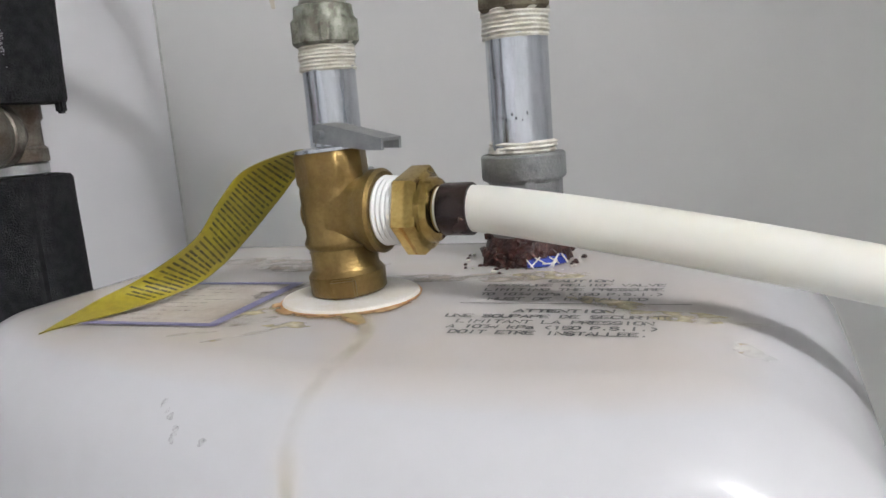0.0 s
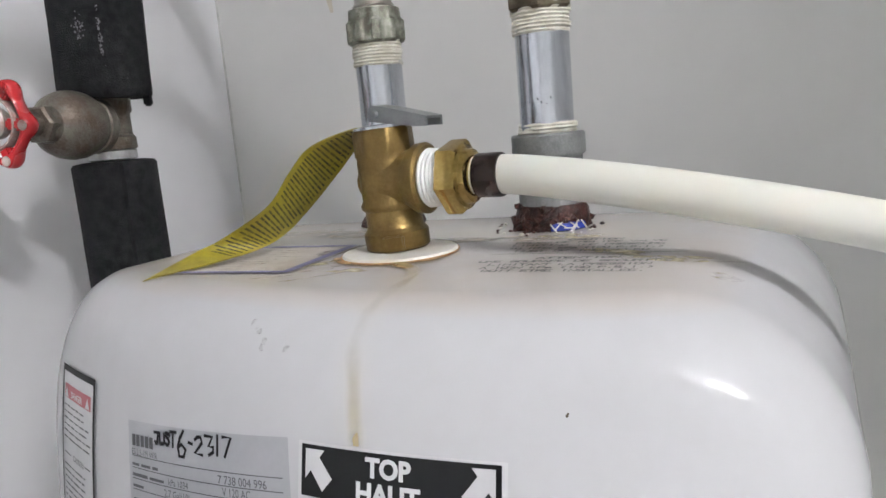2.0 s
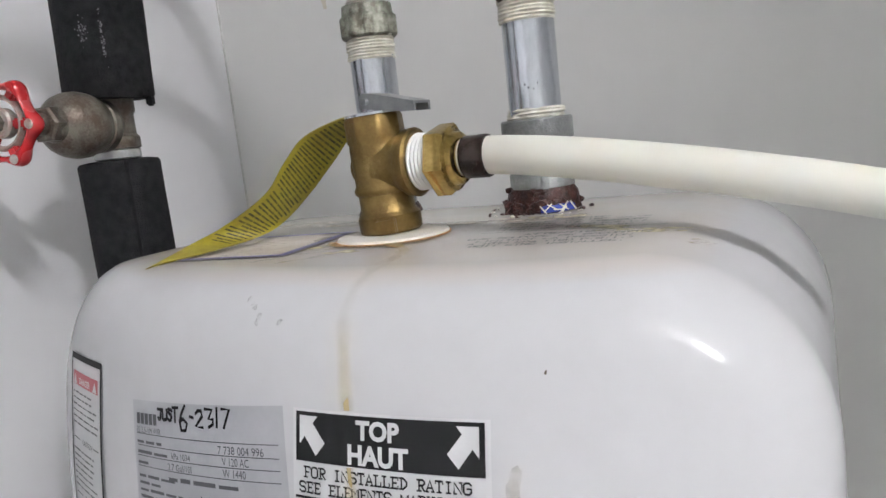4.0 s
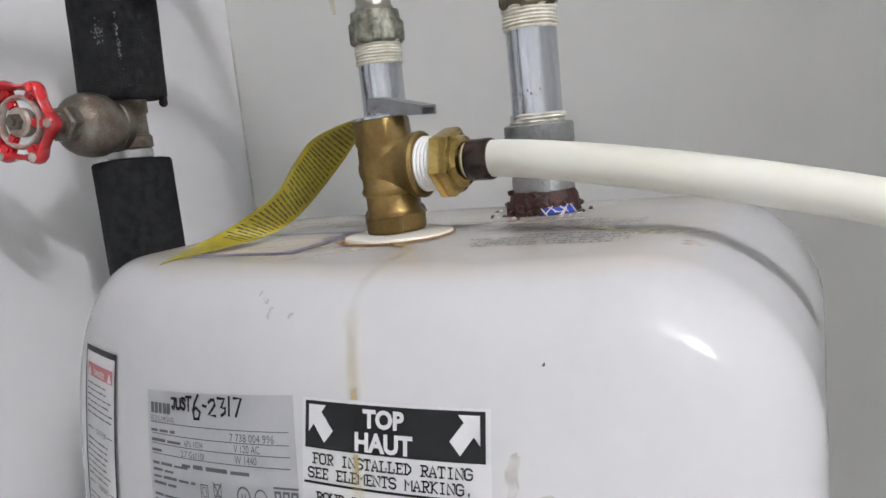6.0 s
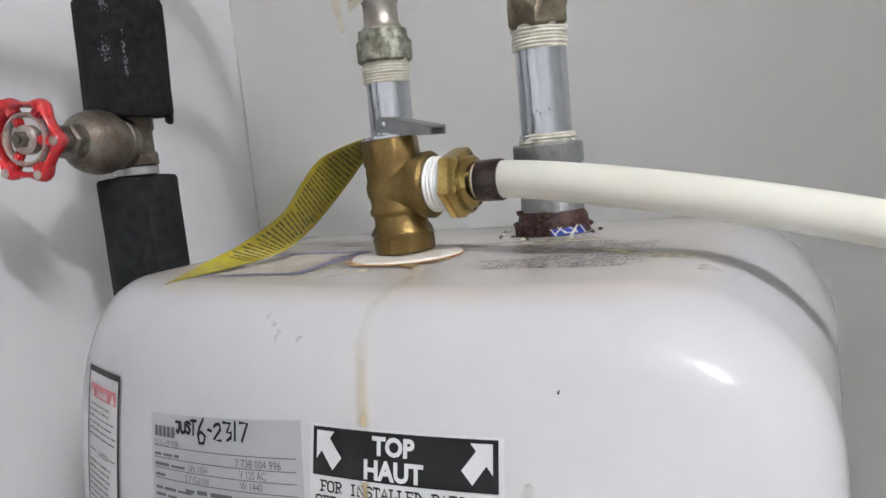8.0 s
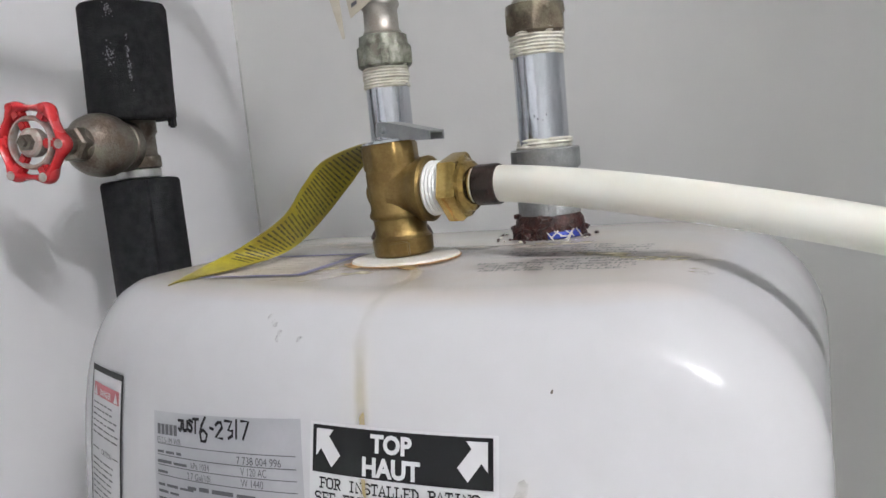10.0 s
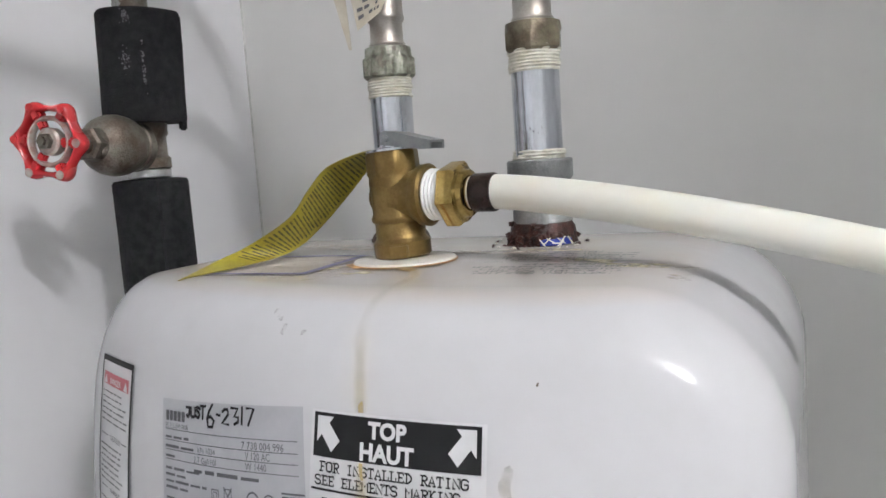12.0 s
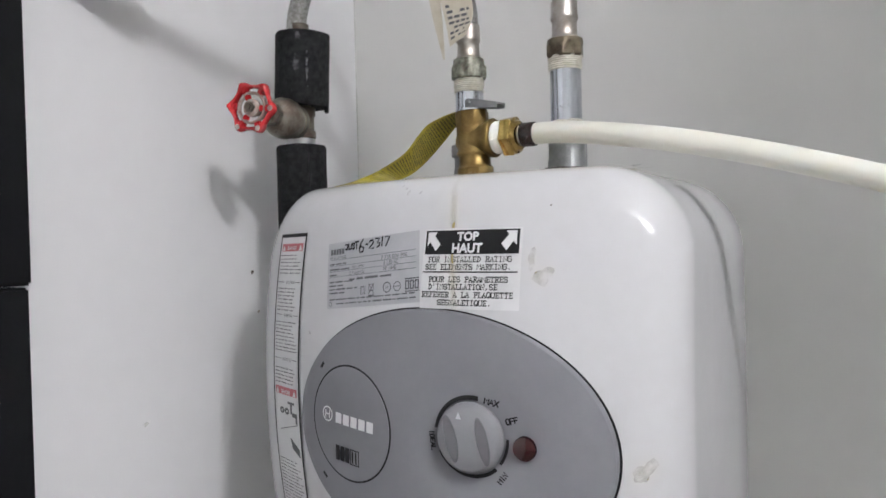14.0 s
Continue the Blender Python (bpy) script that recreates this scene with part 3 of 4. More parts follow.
plate_mark(lambda q: q.ring(-0.0925, -0.0460, 0.0013, 0.0018))
for body, u, v, h, w, seed in (("J", -0.0805, -0.0070, 0.0040, 0.0036, 3), ("U", -0.0772, -0.0068, 0.0040, 0.0036, 4), ("S", -0.0738, -0.0070, 0.0046, 0.0036, 12), ("T", -0.0704, -0.0068, 0.0050, 0.0040, 13), ("6", -0.0662, -0.0100, 0.0092, 0.0058, 5), ("-", -0.0600, -0.0068, 0.0044, 0.0035, 6), ("2", -0.0562, -0.0078, 0.0060, 0.0052, 7), ("3", -0.0508, -0.0076, 0.0062, 0.0052, 8), ("1", -0.0460, -0.0074, 0.0068, 0.0040, 9), ("7", -0.0418, -0.0074, 0.0066, 0.0048, 11)):
    part("handwriting", Sheet(on_front(-0.0035, 1.3310, 4.6, lift=0.0010)).pen(body, u + 0.0045 + (u + 0.0805) * 0.08, v, h, w, 0.00115, PEN, 0.0003, seed).mesh(), INK, plate, "black marker handwriting")

# top label
tp = part("top_label", Sheet(on_front(0, 1.3308)).rect(-0.0015, 0.0730, -0.0535, 0.0008).mesh(), PAPER, heater, "white sticker marking the top")
part("black_field", Sheet(on_front(0, 1.3308, lift=0.0008)).rect(0, 0.0712, -0.0165, 0).mesh(), INK, tp, "black field of the label")
wt = Sheet(on_front(0, 1.3308, lift=0.0011))
wt.text("TOP", 0.0335, -0.0072, 0.0082, 0.0165, 0.00035, "CENTER").text("HAUT", 0.0335, -0.0153, 0.0086, 0.0230, 0.00035, "CENTER")
for u0, s in ((0.0018, 1), (0.0694, -1)):
    wt.poly([(u0 + s * a, b) for a, b in ((0, -0.0012), (0.0076, -0.0012), (0.0057, -0.0036), (0.0108, -0.0098), (0.0070, -0.0142), (0.0022, -0.0080), (0, -0.0108))][:: s])
part("white_print", wt.mesh(), PAPER, tp, "white words TOP HAUT and two arrows")
bt = Sheet(on_front(0, 1.3308, lift=0.0008))
for body, u, v, w in (("FOR INSTALLED RATING", 0.0035, -0.0217, 0.0635), ("SEE ELEMENTS MARKING.", 0.0015, -0.0268, 0.0655), ("POUR LES PARAMETRES", 0.0050, -0.0352, 0.0600), ("D'INSTALLATION,SE", 0.0050, -0.0402, 0.0530), ("REFERER A LA PLAQUETTE", 0.0, -0.0455, 0.0690), ("SEGNALETIQUE.", 0.0130, -0.0508, 0.0410)):
    bt.pen(body, u, v, 0.0034, w, 0.00056, SLAB)
bt.rect(-0.0005, 0.0710, -0.0290, -0.0281)
part("black_print", bt.mesh(), INK, tp, "black installation note in English and French")

# warning strip along the edge of the front
WX, WZ = -0.1325, 1.3325
def on_strip(lift=0.0005):
    place = on_front(WX, WZ, 1.0, lift)
    return lambda u, v: place(u * 1.33, v)


ws = part("warning_strip", Sheet(on_strip()).rect(-0.0330, 0, -0.270, 0).mesh(), PAPER, heater, "tall white warning sticker with red headings")
part("strip_border", Sheet(on_strip(lift=0.0008)).rect(-0.0330, 0, -0.0030, 0).rect(-0.0016, 0, -0.270, -0.0030).rect(-0.0330, -0.0318, -0.270, -0.0030).mesh(), INK, ws, "black border")
for v in (-0.0138, -0.1338):
    hd = part("red_heading", Sheet(on_strip(lift=0.0008)).rect(-0.0302, -0.0035, v - 0.0012, v + 0.0053).mesh(), RED_INK, ws, "red danger heading")
    wh = Sheet(on_strip(lift=0.0011)).text("DANGER", -0.0168, v, 0.0042, 0.0115, 0.00008, "CENTER")
    for u in (-0.0275, -0.0062):
        wh.poly([(u - 0.0020, v - 0.0006), (u + 0.0020, v - 0.0006), (u, v + 0.0042)])
    part("heading_print", wh.mesh(), PAPER, ws, "white word DANGER")
wb = Sheet(on_strip(lift=0.0008))
for v0, v1 in ((-0.0175, -0.0330), (-0.0455, -0.0650), (-0.0735, -0.0960), (-0.1120, -0.1260), (-0.190, -0.262)):
    v = v0
    while v > v1:
        wb.words(rng, -0.0302, -0.0035, v - 0.0014, 0.0014, rng.uniform(0.75, 1))
        v -= 0.0030
for body, v in (("CAUTION", -0.0425), ("WARNING", -0.0700), ("NOTICE", -0.1065)):
    wb.text(body, -0.0150, v, 0.0038, 0.0105, 0.00005, "CENTER").rect(-0.0302, -0.0230, v + 0.0012, v + 0.0018).rect(-0.0085, -0.0035, v + 0.0012, v + 0.0018)
wb.rect(-0.0302, -0.0035, -0.0985, -0.0978)
wb.rect(-0.0150, -0.0070, -0.1420, -0.1400).rect(-0.0120, -0.0098, -0.1500, -0.1400).rect(-0.0100, -0.0040, -0.1520, -0.1485).rect(-0.0062, -0.0040, -0.1570, -0.1500).ring(-0.0225, -0.1485, 0.001, 0.0028).ring(-0.0165, -0.1485, 0.001, 0.0028)
wb.poly([(-0.0260, -0.1660), (-0.0040, -0.1580), (-0.0040, -0.1574), (-0.0260, -0.1652)]).poly([(-0.0140, -0.1700), (-0.0035, -0.1780), (-0.0035, -0.1850), (-0.0120, -0.1790)])
part("strip_print", wb.mesh(), INK_GREY, ws, "small black warning print and tap symbol")

# side label on the back shell
sx = CX + HX + SKEW * 0.115
sl = Sheet(lambda u, v: (sx + 0.0008 + SKEW * u, 0.190 + u, 1.292 + v))
part("side_label", sl.rect(0, 0.035, -0.22, 0).mesh(), CLEAR_LABEL, heater, "pale clear sticker with small print")
sp = Sheet(lambda u, v: (sx + 0.0012 + SKEW * u, 0.190 + u, 1.292 + v)).border(0.001, 0.034, -0.219, -0.001, 0.0008)
for k in range(30):
    sp.words(rng, 0.004, 0.031, -0.012 - k * 0.0065, 0.0030, rng.uniform(0.6, 1))
part("side_print", sp.mesh(), FAINT, heater, "faint grey print")

# printed caution on top
ct = Sheet(on_top(0.0765, 0.110))
for body, v, w, b in (("CAUTION", 0.0330, 0.0260, 1), ("PRESSURE RELIEF VALVE", 0.0260, 0.0700, 0), ("LIMITING THE PRESSURE", 0.0190, 0.0690, 0), ("TO 1034 kPa (150 P.S.I.)", 0.0120, 0.0690, 0), ("MUST BE INSTALLED", 0.0050, 0.0590, 0), ("ATTENTION", -0.0110, 0.0350, 1), ("UNE SOUPAPE DE SECURITE", -0.0180, 0.0780, 0), ("LIMITANT LA PRESSION", -0.0245, 0.0660, 0), ("A 1034 kPa (150 P.S.I.)", -0.0305, 0.0690, 0), ("DOIT ETRE INSTALLEE.", -0.0365, 0.0640, 0)):
    ct.pen(body, (0 if b else -0.002) - w / 2, v, 0.0034, w, 0.0010 if b else 0.0007, PLAIN)
ct.rect(-0.0410, 0.0420, 0.0, 0.0007)
part("caution_print", ct.mesh(), TOP_PRINT, heater, "grey printed caution in English and French")
st = part("instruction_sheet", Sheet(on_top(-0.048, 0.074)).rect(-0.072, 0, 0, 0.068).mesh(), SOILED, heater, "dirty white sticker with a blue border")
part("sheet_border", Sheet(on_top(-0.048, 0.074, lift=0.0007)).rect(-0.072, 0, 0, 0.0038).rect(-0.0050, 0, 0.0038, 0.068).rect(-0.072, -0.005, 0.064, 0.068).mesh(), BLUE_INK, st, "faded blue border")
sb = Sheet(on_top(-0.048, 0.074, lift=0.0007))
for k in range(9):
    sb.words(rng, -0.068, -0.008, 0.008 + 0.0058 * k, 0.0020, rng.uniform(0.5, 1))
part("sheet_print", sb.mesh(), DIRT, st, "faded small print")

# ---- stains on the heater ----


def blob(place, r, rng, squash=1.0, n=22):
    """An uneven flat patch."""
    ph = [rng.uniform(0, 6.28) for _ in range(4)]
    pts = [(0, 0)]
    for k in range(n):
        a = 2 * math.pi * k / n
        q = r * (1 + 0.22 * math.sin(2 * a + ph[0]) + 0.16 * math.sin(3 * a + ph[1]) + 0.1 * math.sin(5 * a + ph[2]) + 0.08 * math.sin(9 * a + ph[3]))
        pts.append((q * math.cos(a), q * math.sin(a) * squash))
    return mesh_of([place(u, v) for u, v in pts], [(0, 1 + k, 1 + (k + 1) % n) for k in range(n)])


def strip(path, width, lift=0.0006, fade=1.0):
    """A flat run along places on the heater (x, y or None, z or None)."""
    pts = spline([(x, front(x, z) if z is not None else y, TOP if z is None else z) for x, y, z in path], 8)
    verts, spread = [], []

    def lay(x, y, z):
        """The nearest place on the casing, lifted along its normal."""
        if z > TOP - 0.0004:
            return Vector((x, y, TOP + lift))
        f, e = front(x, z), 0.0003
        n = Vector(((front(x + e, z) - f) / e, -1, (f - front(x, z - e)) / e)).normalized()
        return Vector((x, f, z)) + n * lift

    for i, p in enumerate(pts):
        d = (pts[min(i + 1, len(pts) - 1)] - pts[max(i - 1, 0)]).normalized()
        up = Vector((0, 0, 1)) if p.z > TOP - 0.0004 else Vector((0, -1, 0.25 + max(0, (p.z - 1.34) * 40))).normalized()
        side = d.cross(up).normalized() * width(i / (len(pts) - 1)) * (1 + 0.35 * noise.noise(p * 130))
        for s, w in ((-1, 0.0), (-0.3, 1.0), (0.3, 1.0), (1, 0.0)):
            q = p + side * s
            verts.append(lay(q.x, q.y, p.z + side.z * s * 0.3))
            spread.append(w * (1 + (fade - 1) * i / (len(pts) - 1)))
    mesh = mesh_of(verts, [(4 * i + k, 4 * i + k + 1, 4 * i + k + 5, 4 * i + k + 4) for i in range(len(pts) - 1) for k in range(3)])
    mesh.attributes.new("spread", "FLOAT", "POINT").data.foreach_set("value", spread)
    return mesh


# ---- relief valve ----
VX, VY, VZ = -0.0138, 0.1185, TOP + 0.0022
VM = pose(VX, VY, VZ, 0, -3.0, 0)
valve = thing("relief_valve", (VX, VY, TOP), "brass pressure relief valve with grey lever and rusty washer", "valve")
part("washer", lathe([(0.0275, -0.0016), (0.0282, -0.0008), (0.0275, 0.0004), (0.012, 0.0014), (0.0005, 0.0014)], pose(VX + 0.0005, VY, TOP + 0.0016), 64), WASHER, valve, "white plastic washer stained with rust")
base = [(0.0165, 0), (0.0178, 0.0012), (0.0180, 0.0085), (0.0166, 0.0100), (0.0157, 0.0112), (0.0155, 0.0190), (0.0172, 0.0206), (0.0174, 0.0222), (0.0160, 0.0245), (0.0163, 0.0420), (0.0158, 0.0440), (0.0163, 0.0455), (0.0163, 0.0560), (0.0154, 0.0572), (0.0005, 0.0572)]
def facets(a, h):
    """Eight flats on the valve's upper part, round below."""
    return 1.03 * math.cos(math.pi / 8) / math.cos((a + 0.2) % (math.pi / 4) - math.pi / 8) if h > 0.0443 else 1.0


body = part("valve_body", lathe([(r * 0.865, h) for r, h in base], VM @ pose(0, 0, 0.0006), 64, facets), BRASS, valve, "cast brass body")
part("base_lug", box(-0.005, 0.005, -0.0168, -0.0130, 0.001, 0.0085, 0.0008, VM @ pose(0, 0, 0, 0, 0, 18)), BRASS, body)
part("rear_stub", lathe([(0.0085, 0), (0.0085, 0.0150), (0.0070, 0.0158), (0.0005, 0.0158)], axis_frame((VX, VY, VZ + 0.033), (VX - 0.04, VY + 0.012, VZ + 0.033)), 32), BRASS, body)
OD = Vector((1, -0.10, 0)).normalized()
OZ = VZ + 0.0335
P0 = Vector((-0.0172, VY, OZ))
of = axis_frame(P0, P0 + OD)
part("outlet", lathe([(0.0145, 0.004), (0.0135, 0.010), (0.0140, 0.0160), (0.0162, 0.0185), (0.0165, 0.0225), (0.0152, 0.0236), (0.0005, 0.0236)], of, 48), BRASS, body)
TAPE_PROFILE = [(0.0131 + (0.0007 if k % 2 else 0) - 0.00008 * k, 0.0236 + 0.00098 * k) for k in range(11)]
part("thread_tape", lathe([(0.0005, 0.0234), *TAPE_PROFILE, (0.0005, 0.0336)], of, 48), TAPE, valve, "white thread sealing tape")
part("valve_cap", lathe([(0.0138, 0), (0.0138, 0.0012), (0.0080, 0.0020), (0.0005, 0.0020)], VM @ pose(0, 0, 0.0578), 40), STEEL, valve, "thin steel cap")
LD = Vector((0.0345, -0.0090, 0)).normalized()
lm = Matrix.Translation((-0.0150, 0.1178, VZ + 0.0600)) @ LD.to_track_quat("X", "Z").to_matrix().to_4x4() @ pose(0, 0, 0.0008, 0, 7.5, 0) @ Matrix.Diagonal((0.745, 1, 0.80, 1))


def lever():
    side = [(-0.0055, 0.0), (-0.0060, 0.0075), (-0.0030, 0.0092), (0.0060, 0.0088), (0.0390, 0.0056), (0.0395, 0.0004), (0.0300, -0.0004), (0.0120, -0.0002)]
    bm = bmesh.new()
    for y0, y1, poly in ((-0.0062, -0.0048, side), (0.0048, 0.0062, side)):
        a = [bm.verts.new(lm @ Vector((u, y0, h))) for u, h in poly]
        b = [bm.verts.new(lm @ Vector((u, y1, h))) for u, h in poly]
        bm.faces.new(a)
        bm.faces.new(b[::-1])
        for k in range(len(poly)):
            j = (k + 1) % len(poly)
            bm.faces.new((a[k], b[k], b[j], a[j]))
    top = [(-0.0062, 0.0073), (-0.0030, 0.0094), (0.0060, 0.0091), (0.0392, 0.0059)]
    for k in range(3):
        (u0, h0), (u1, h1) = top[k], top[k + 1]
        v = [bm.verts.new(lm @ Vector((u, y, h + d))) for d in (0, -0.0015) for u, y, h in ((u0, -0.0060, h0), (u1, -0.0060, h1), (u1, 0.0060, h1), (u0, 0.0060, h0))]
        for f in ((0, 1, 2, 3), (7, 6, 5, 4), (0, 4, 5, 1), (1, 5, 6, 2), (2, 6, 7, 3), (3, 7, 4, 0)):
            bm.faces.new([v[i] for i in f])
    bmesh.ops.recalc_face_normals(bm, faces=bm.faces)
    return bm


lv = part("lever", lever(), LEVER, valve, "grey stamped metal test lever")
part("pivot_pin", lathe([(0.0019, -0.0085), (0.0022, -0.0080), (0.0022, 0.0080), (0.0019, 0.0085), (0.0004, 0.0085)], lm @ pose(0.0005, 0, 0.0045, 90, 0, 0), 20), LEVER, lv)

# yellow tag, bent down from the valve's top to the heater
TAG_UP = [(-0.0180, 0.1140, 1.4338), (-0.0325, 0.1160, 1.4338), (-0.0571, 0.1185, 1.4270), (-0.0666, 0.1120, 1.4154), (-0.0762, 0.1050, 1.4005), (-0.0990, 0.1000, 1.3870), (-0.1180, 0.0905, 1.3778), (-0.1240, 0.0660, 1.3712)]
TAG_LOW = [(-0.0180, 0.1340, 1.4336), (-0.0350, 0.1360, 1.4290), (-0.0554, 0.1410, 1.4123), (-0.0720, 0.1400, 1.3967), (-0.0815, 0.1280, 1.3845), (-0.0885, 0.1120, 1.3780), (-0.0990, 0.0870, 1.3755), (-0.1205, 0.0668, 1.3724)]


def ribbon(up, low, thick=0.0004, n=12, cuts=6):
    a, b = spline(up, n), spline(low, n)
    verts = []
    for p, q in zip(a, b):
        for k in range(cuts + 1):
            verts.append(p.lerp(q, k / cuts))
    w = cuts + 1
    faces = [(i * w + k, i * w + k + 1, (i + 1) * w + k + 1, (i + 1) * w + k) for i in range(len(a) - 1) for k in range(cuts)]
    bm = bmesh.new()
    vs = [bm.verts.new(v) for v in verts]
    for f in faces:
        bm.faces.new([vs[i] for i in f])
    bm.normal_update()
    bmesh.ops.solidify(bm, geom=bm.faces[:], thickness=thick)
    return bm


tag = part("yellow_tag", ribbon(TAG_UP, TAG_LOW), YELLOW, valve, "long yellow warning tag with small black print, curled")


def tag_print(lift):
    a, b = spline(TAG_UP, 40), spline(TAG_LOW, 40)
    n = len(a) - 1
    verts, faces = [], []
    rnd = random.Random(8)
    s = 0.06
    while s < 0.80:
        i = min(int(s * n), n - 1)
        v = 0.10 if s < 0.5 or rnd.random() < 0.7 else 0.3
        while v < 0.84:
            ln = rnd.uniform(0.10, 0.34)
            e = min(v + ln, 0.9)
            j = min(i + 2, n)
            quad = [a[i].lerp(b[i], v), a[i].lerp(b[i], e), a[j].lerp(b[j], e), a[j].lerp(b[j], v)]
            nr = (quad[1] - quad[0]).cross(quad[2] - quad[1]).normalized()
            if nr.y > 0:
                nr = -nr
            k = len(verts)
            verts += [q + nr * lift for q in quad]
            faces.append((k, k + 1, k + 2, k + 3))
            v = e + 0.022
        s += 0.0172
    return mesh_of(verts, faces)


part("tag_print", tag_print(0.0006), TAG_INK, tag, "rows of small black print")

# ---- white plastic pipe with its brass fitting ----
pipe = thing("drain_pipe", P0 + OD * 0.045, "white plastic drain pipe crimped to a brass fitting", "pipe")
fit_body = part("hex_fitting", lathe([(0.0005, 0.0330), (0.0161, 0.0330), (0.0172, 0.0340), (0.0172, 0.0414), (0.0158, 0.0430)], of @ pose(0, 0, 0, 0, 0, 14), 60, hexed), BRASS_BRIGHT, pipe, "hexagonal brass fitting")
part("collar", lathe([(0.0150, 0.0426), (0.0128, 0.0438), (0.0120, 0.0462), (0.0100, 0.0470), (0.0090, 0.0472), (0.0005, 0.0472)], of, 40), BRASS_BRIGHT, fit_body)
PEXR = 0.0087
run = spline([P0 + OD * 0.0425, P0 + OD * 0.062, (0.070, 0.1020, 1.4066), (0.100, 0.0955, 1.4024), (0.130, 0.0905, 1.3972), (0.160, 0.0875, 1.3911), (0.190, 0.0860, 1.3841), (0.230, 0.0850, 1.3734), (0.280, 0.0850, 1.3583), (0.34, 0.080, 1.337), (0.43, 0.050, 1.285), (0.50, 0.0, 1.20), (0.535, -0.03, 1.05), (0.545, -0.04, 0.85), (0.545, -0.04, ZF)], 12)
tb = part("tube", tube(run, PEXR, 28), PEX, pipe, "milky white plastic tube")
part("crimp_ring", lathe([(0.0088, 0.0485), (0.0096, 0.0486), (0.0099, 0.0494), (0.0099, 0.0594), (0.0096, 0.0602), (0.0088, 0.0603)], of, 40), CRIMP, pipe, "dark oxidised copper crimp ring")

# ---- steel pipes on top of the heater ----


def threads(r0, z0, z1, pitch=0.0019):
    out, z, k = [(0.001, z0)], z0, 0
    while z < z1:
        out.append((r0 + (0.0006 if k % 2 else -0.0002), z))
        z += pitch / 2
        k += 1
    return out + [(0.001, z1)]


def ridged(a):
    """Radius factor of a nut with ten ridges."""
    return 1.0 + 0.075 * max(-0.6, min(0.6, 1.6 * math.sin(10 * a)))


def riser(x, y, name, label, z_coup, z_nip, z_nut, nut_r, nut_h, nut_mat, nut_shape, nut_label):
    """A coupling, a short steel nipple, and a hose nut with its ferrule."""
    t = thing(name, (x, y, TOP), label, "pipe", "steel pipes on the heater")
    m = pose(x, y, 0)
    c = TOP + 0.004
    cp = [(0.016, c), (0.0174, c + 0.001), (0.0174, c + 0.016), (0.0165, c + 0.0175), (0.0165, z_coup - 0.013), (0.0190, z_coup - 0.0115), (0.0195, z_coup - 0.0105), (0.0195, z_coup - 0.001), (0.0187, z_coup), (0.001, z_coup)]
    cpl = part("coupling", lathe(cp, m, 56), CAST, t, "grey cast iron coupling")
    for a in (-70, 30, 160):
        q = m @ pose(0, 0, (c + z_coup) / 2, 0, 0, a)
        part("coupling_rib", box(0.0160, 0.0182, -0.0022, 0.0022, -(z_coup - c) / 2 + 0.008, (z_coup - c) / 2 - 0.009, 0.0006, q), CAST, cpl)
    part("lower_sealant", lathe(threads(0.0146, z_coup - 0.002, z_coup + 0.0058), m, 64, lambda a, h: 1 + 0.17 * noise.noise(Vector((math.cos(a) * 2.5, math.sin(a) * 2.5, h * 330)))), SEALANT, t, "beige thread sealant")
    part("nipple", lathe([(0.0141, z_coup + 0.002), (0.0141, z_nip + 0.002)], m, 56), STEEL, t, "shiny galvanised steel nipple")
    part("upper_sealant", lathe(threads(0.0146, z_nip, z_nut + 0.003), m, 64, lambda a, h: 1 + 0.09 * noise.noise(Vector((math.cos(a) * 2.5, math.sin(a) * 2.5, h * 300)))), SEALANT, t, "beige thread sealant")
    part("hose_nut", lathe([(nut_r * 0.9, z_nut), (nut_r, z_nut + 0.0015), (nut_r, z_nut + nut_h * 0.62), (nut_r * 0.93, z_nut + nut_h * 0.72), (nut_r * 0.9, z_nut + nut_h), (nut_r * 0.7, z_nut + nut_h + 0.001), (0.001, z_nut + nut_h + 0.001)], m, 72, lambda a, h: nut_shape(a) if h < z_nut + nut_h * 0.66 else 1), nut_mat, t, nut_label)
    return t


def emboss(x, y, r, z):
    sh = Sheet(lambda u, v: (x + r * math.cos(u / r - 1.25), y + r * math.sin(u / r - 1.25), z + v))
    sh.ring(0, 0, 0.0040, 0.0048, n=28)
    for k in range(3):
        sh.rect(-0.0020 + 0.0016 * k, -0.0012 + 0.0016 * k, -0.0022, 0.0022)
    for k in range(4):
        sh.rect(0.0062 + 0.0022 * k, 0.0077 + 0.0022 * k, -0.0015, 0.0012)
    return sh


left = riser(-0.0640, 0.2200, "cold_pipe", "steel pipe with beige sealant, standing behind the relief valve", 1.4180, 1.4705, 1.4838, 0.0172, 0.0200, VERDIGRIS, ridged, "green tarnished hose nut with ridges")
right = riser(0.0452, 0.1905, "hot_pipe", "steel pipe with a cast coupling in a crust of rust", 1.4232, 1.4740, 1.4854, 0.0178, 0.0165, DARK_NUT, lambda a: hexed(a + 0.35, 0), "dark brown six-sided hose nut")
part("cast_mark", emboss(0.0452, 0.1905, 0.0171, 1.4035).mesh(), CAST, right, "raised casting mark")
pits = random.Random(9)
pt = Sheet(lambda u, v: (0.0452 + 0.0143 * math.cos(-1.75 + u), 0.1905 + 0.0143 * math.sin(-1.75 + u), 1.4395 + v))
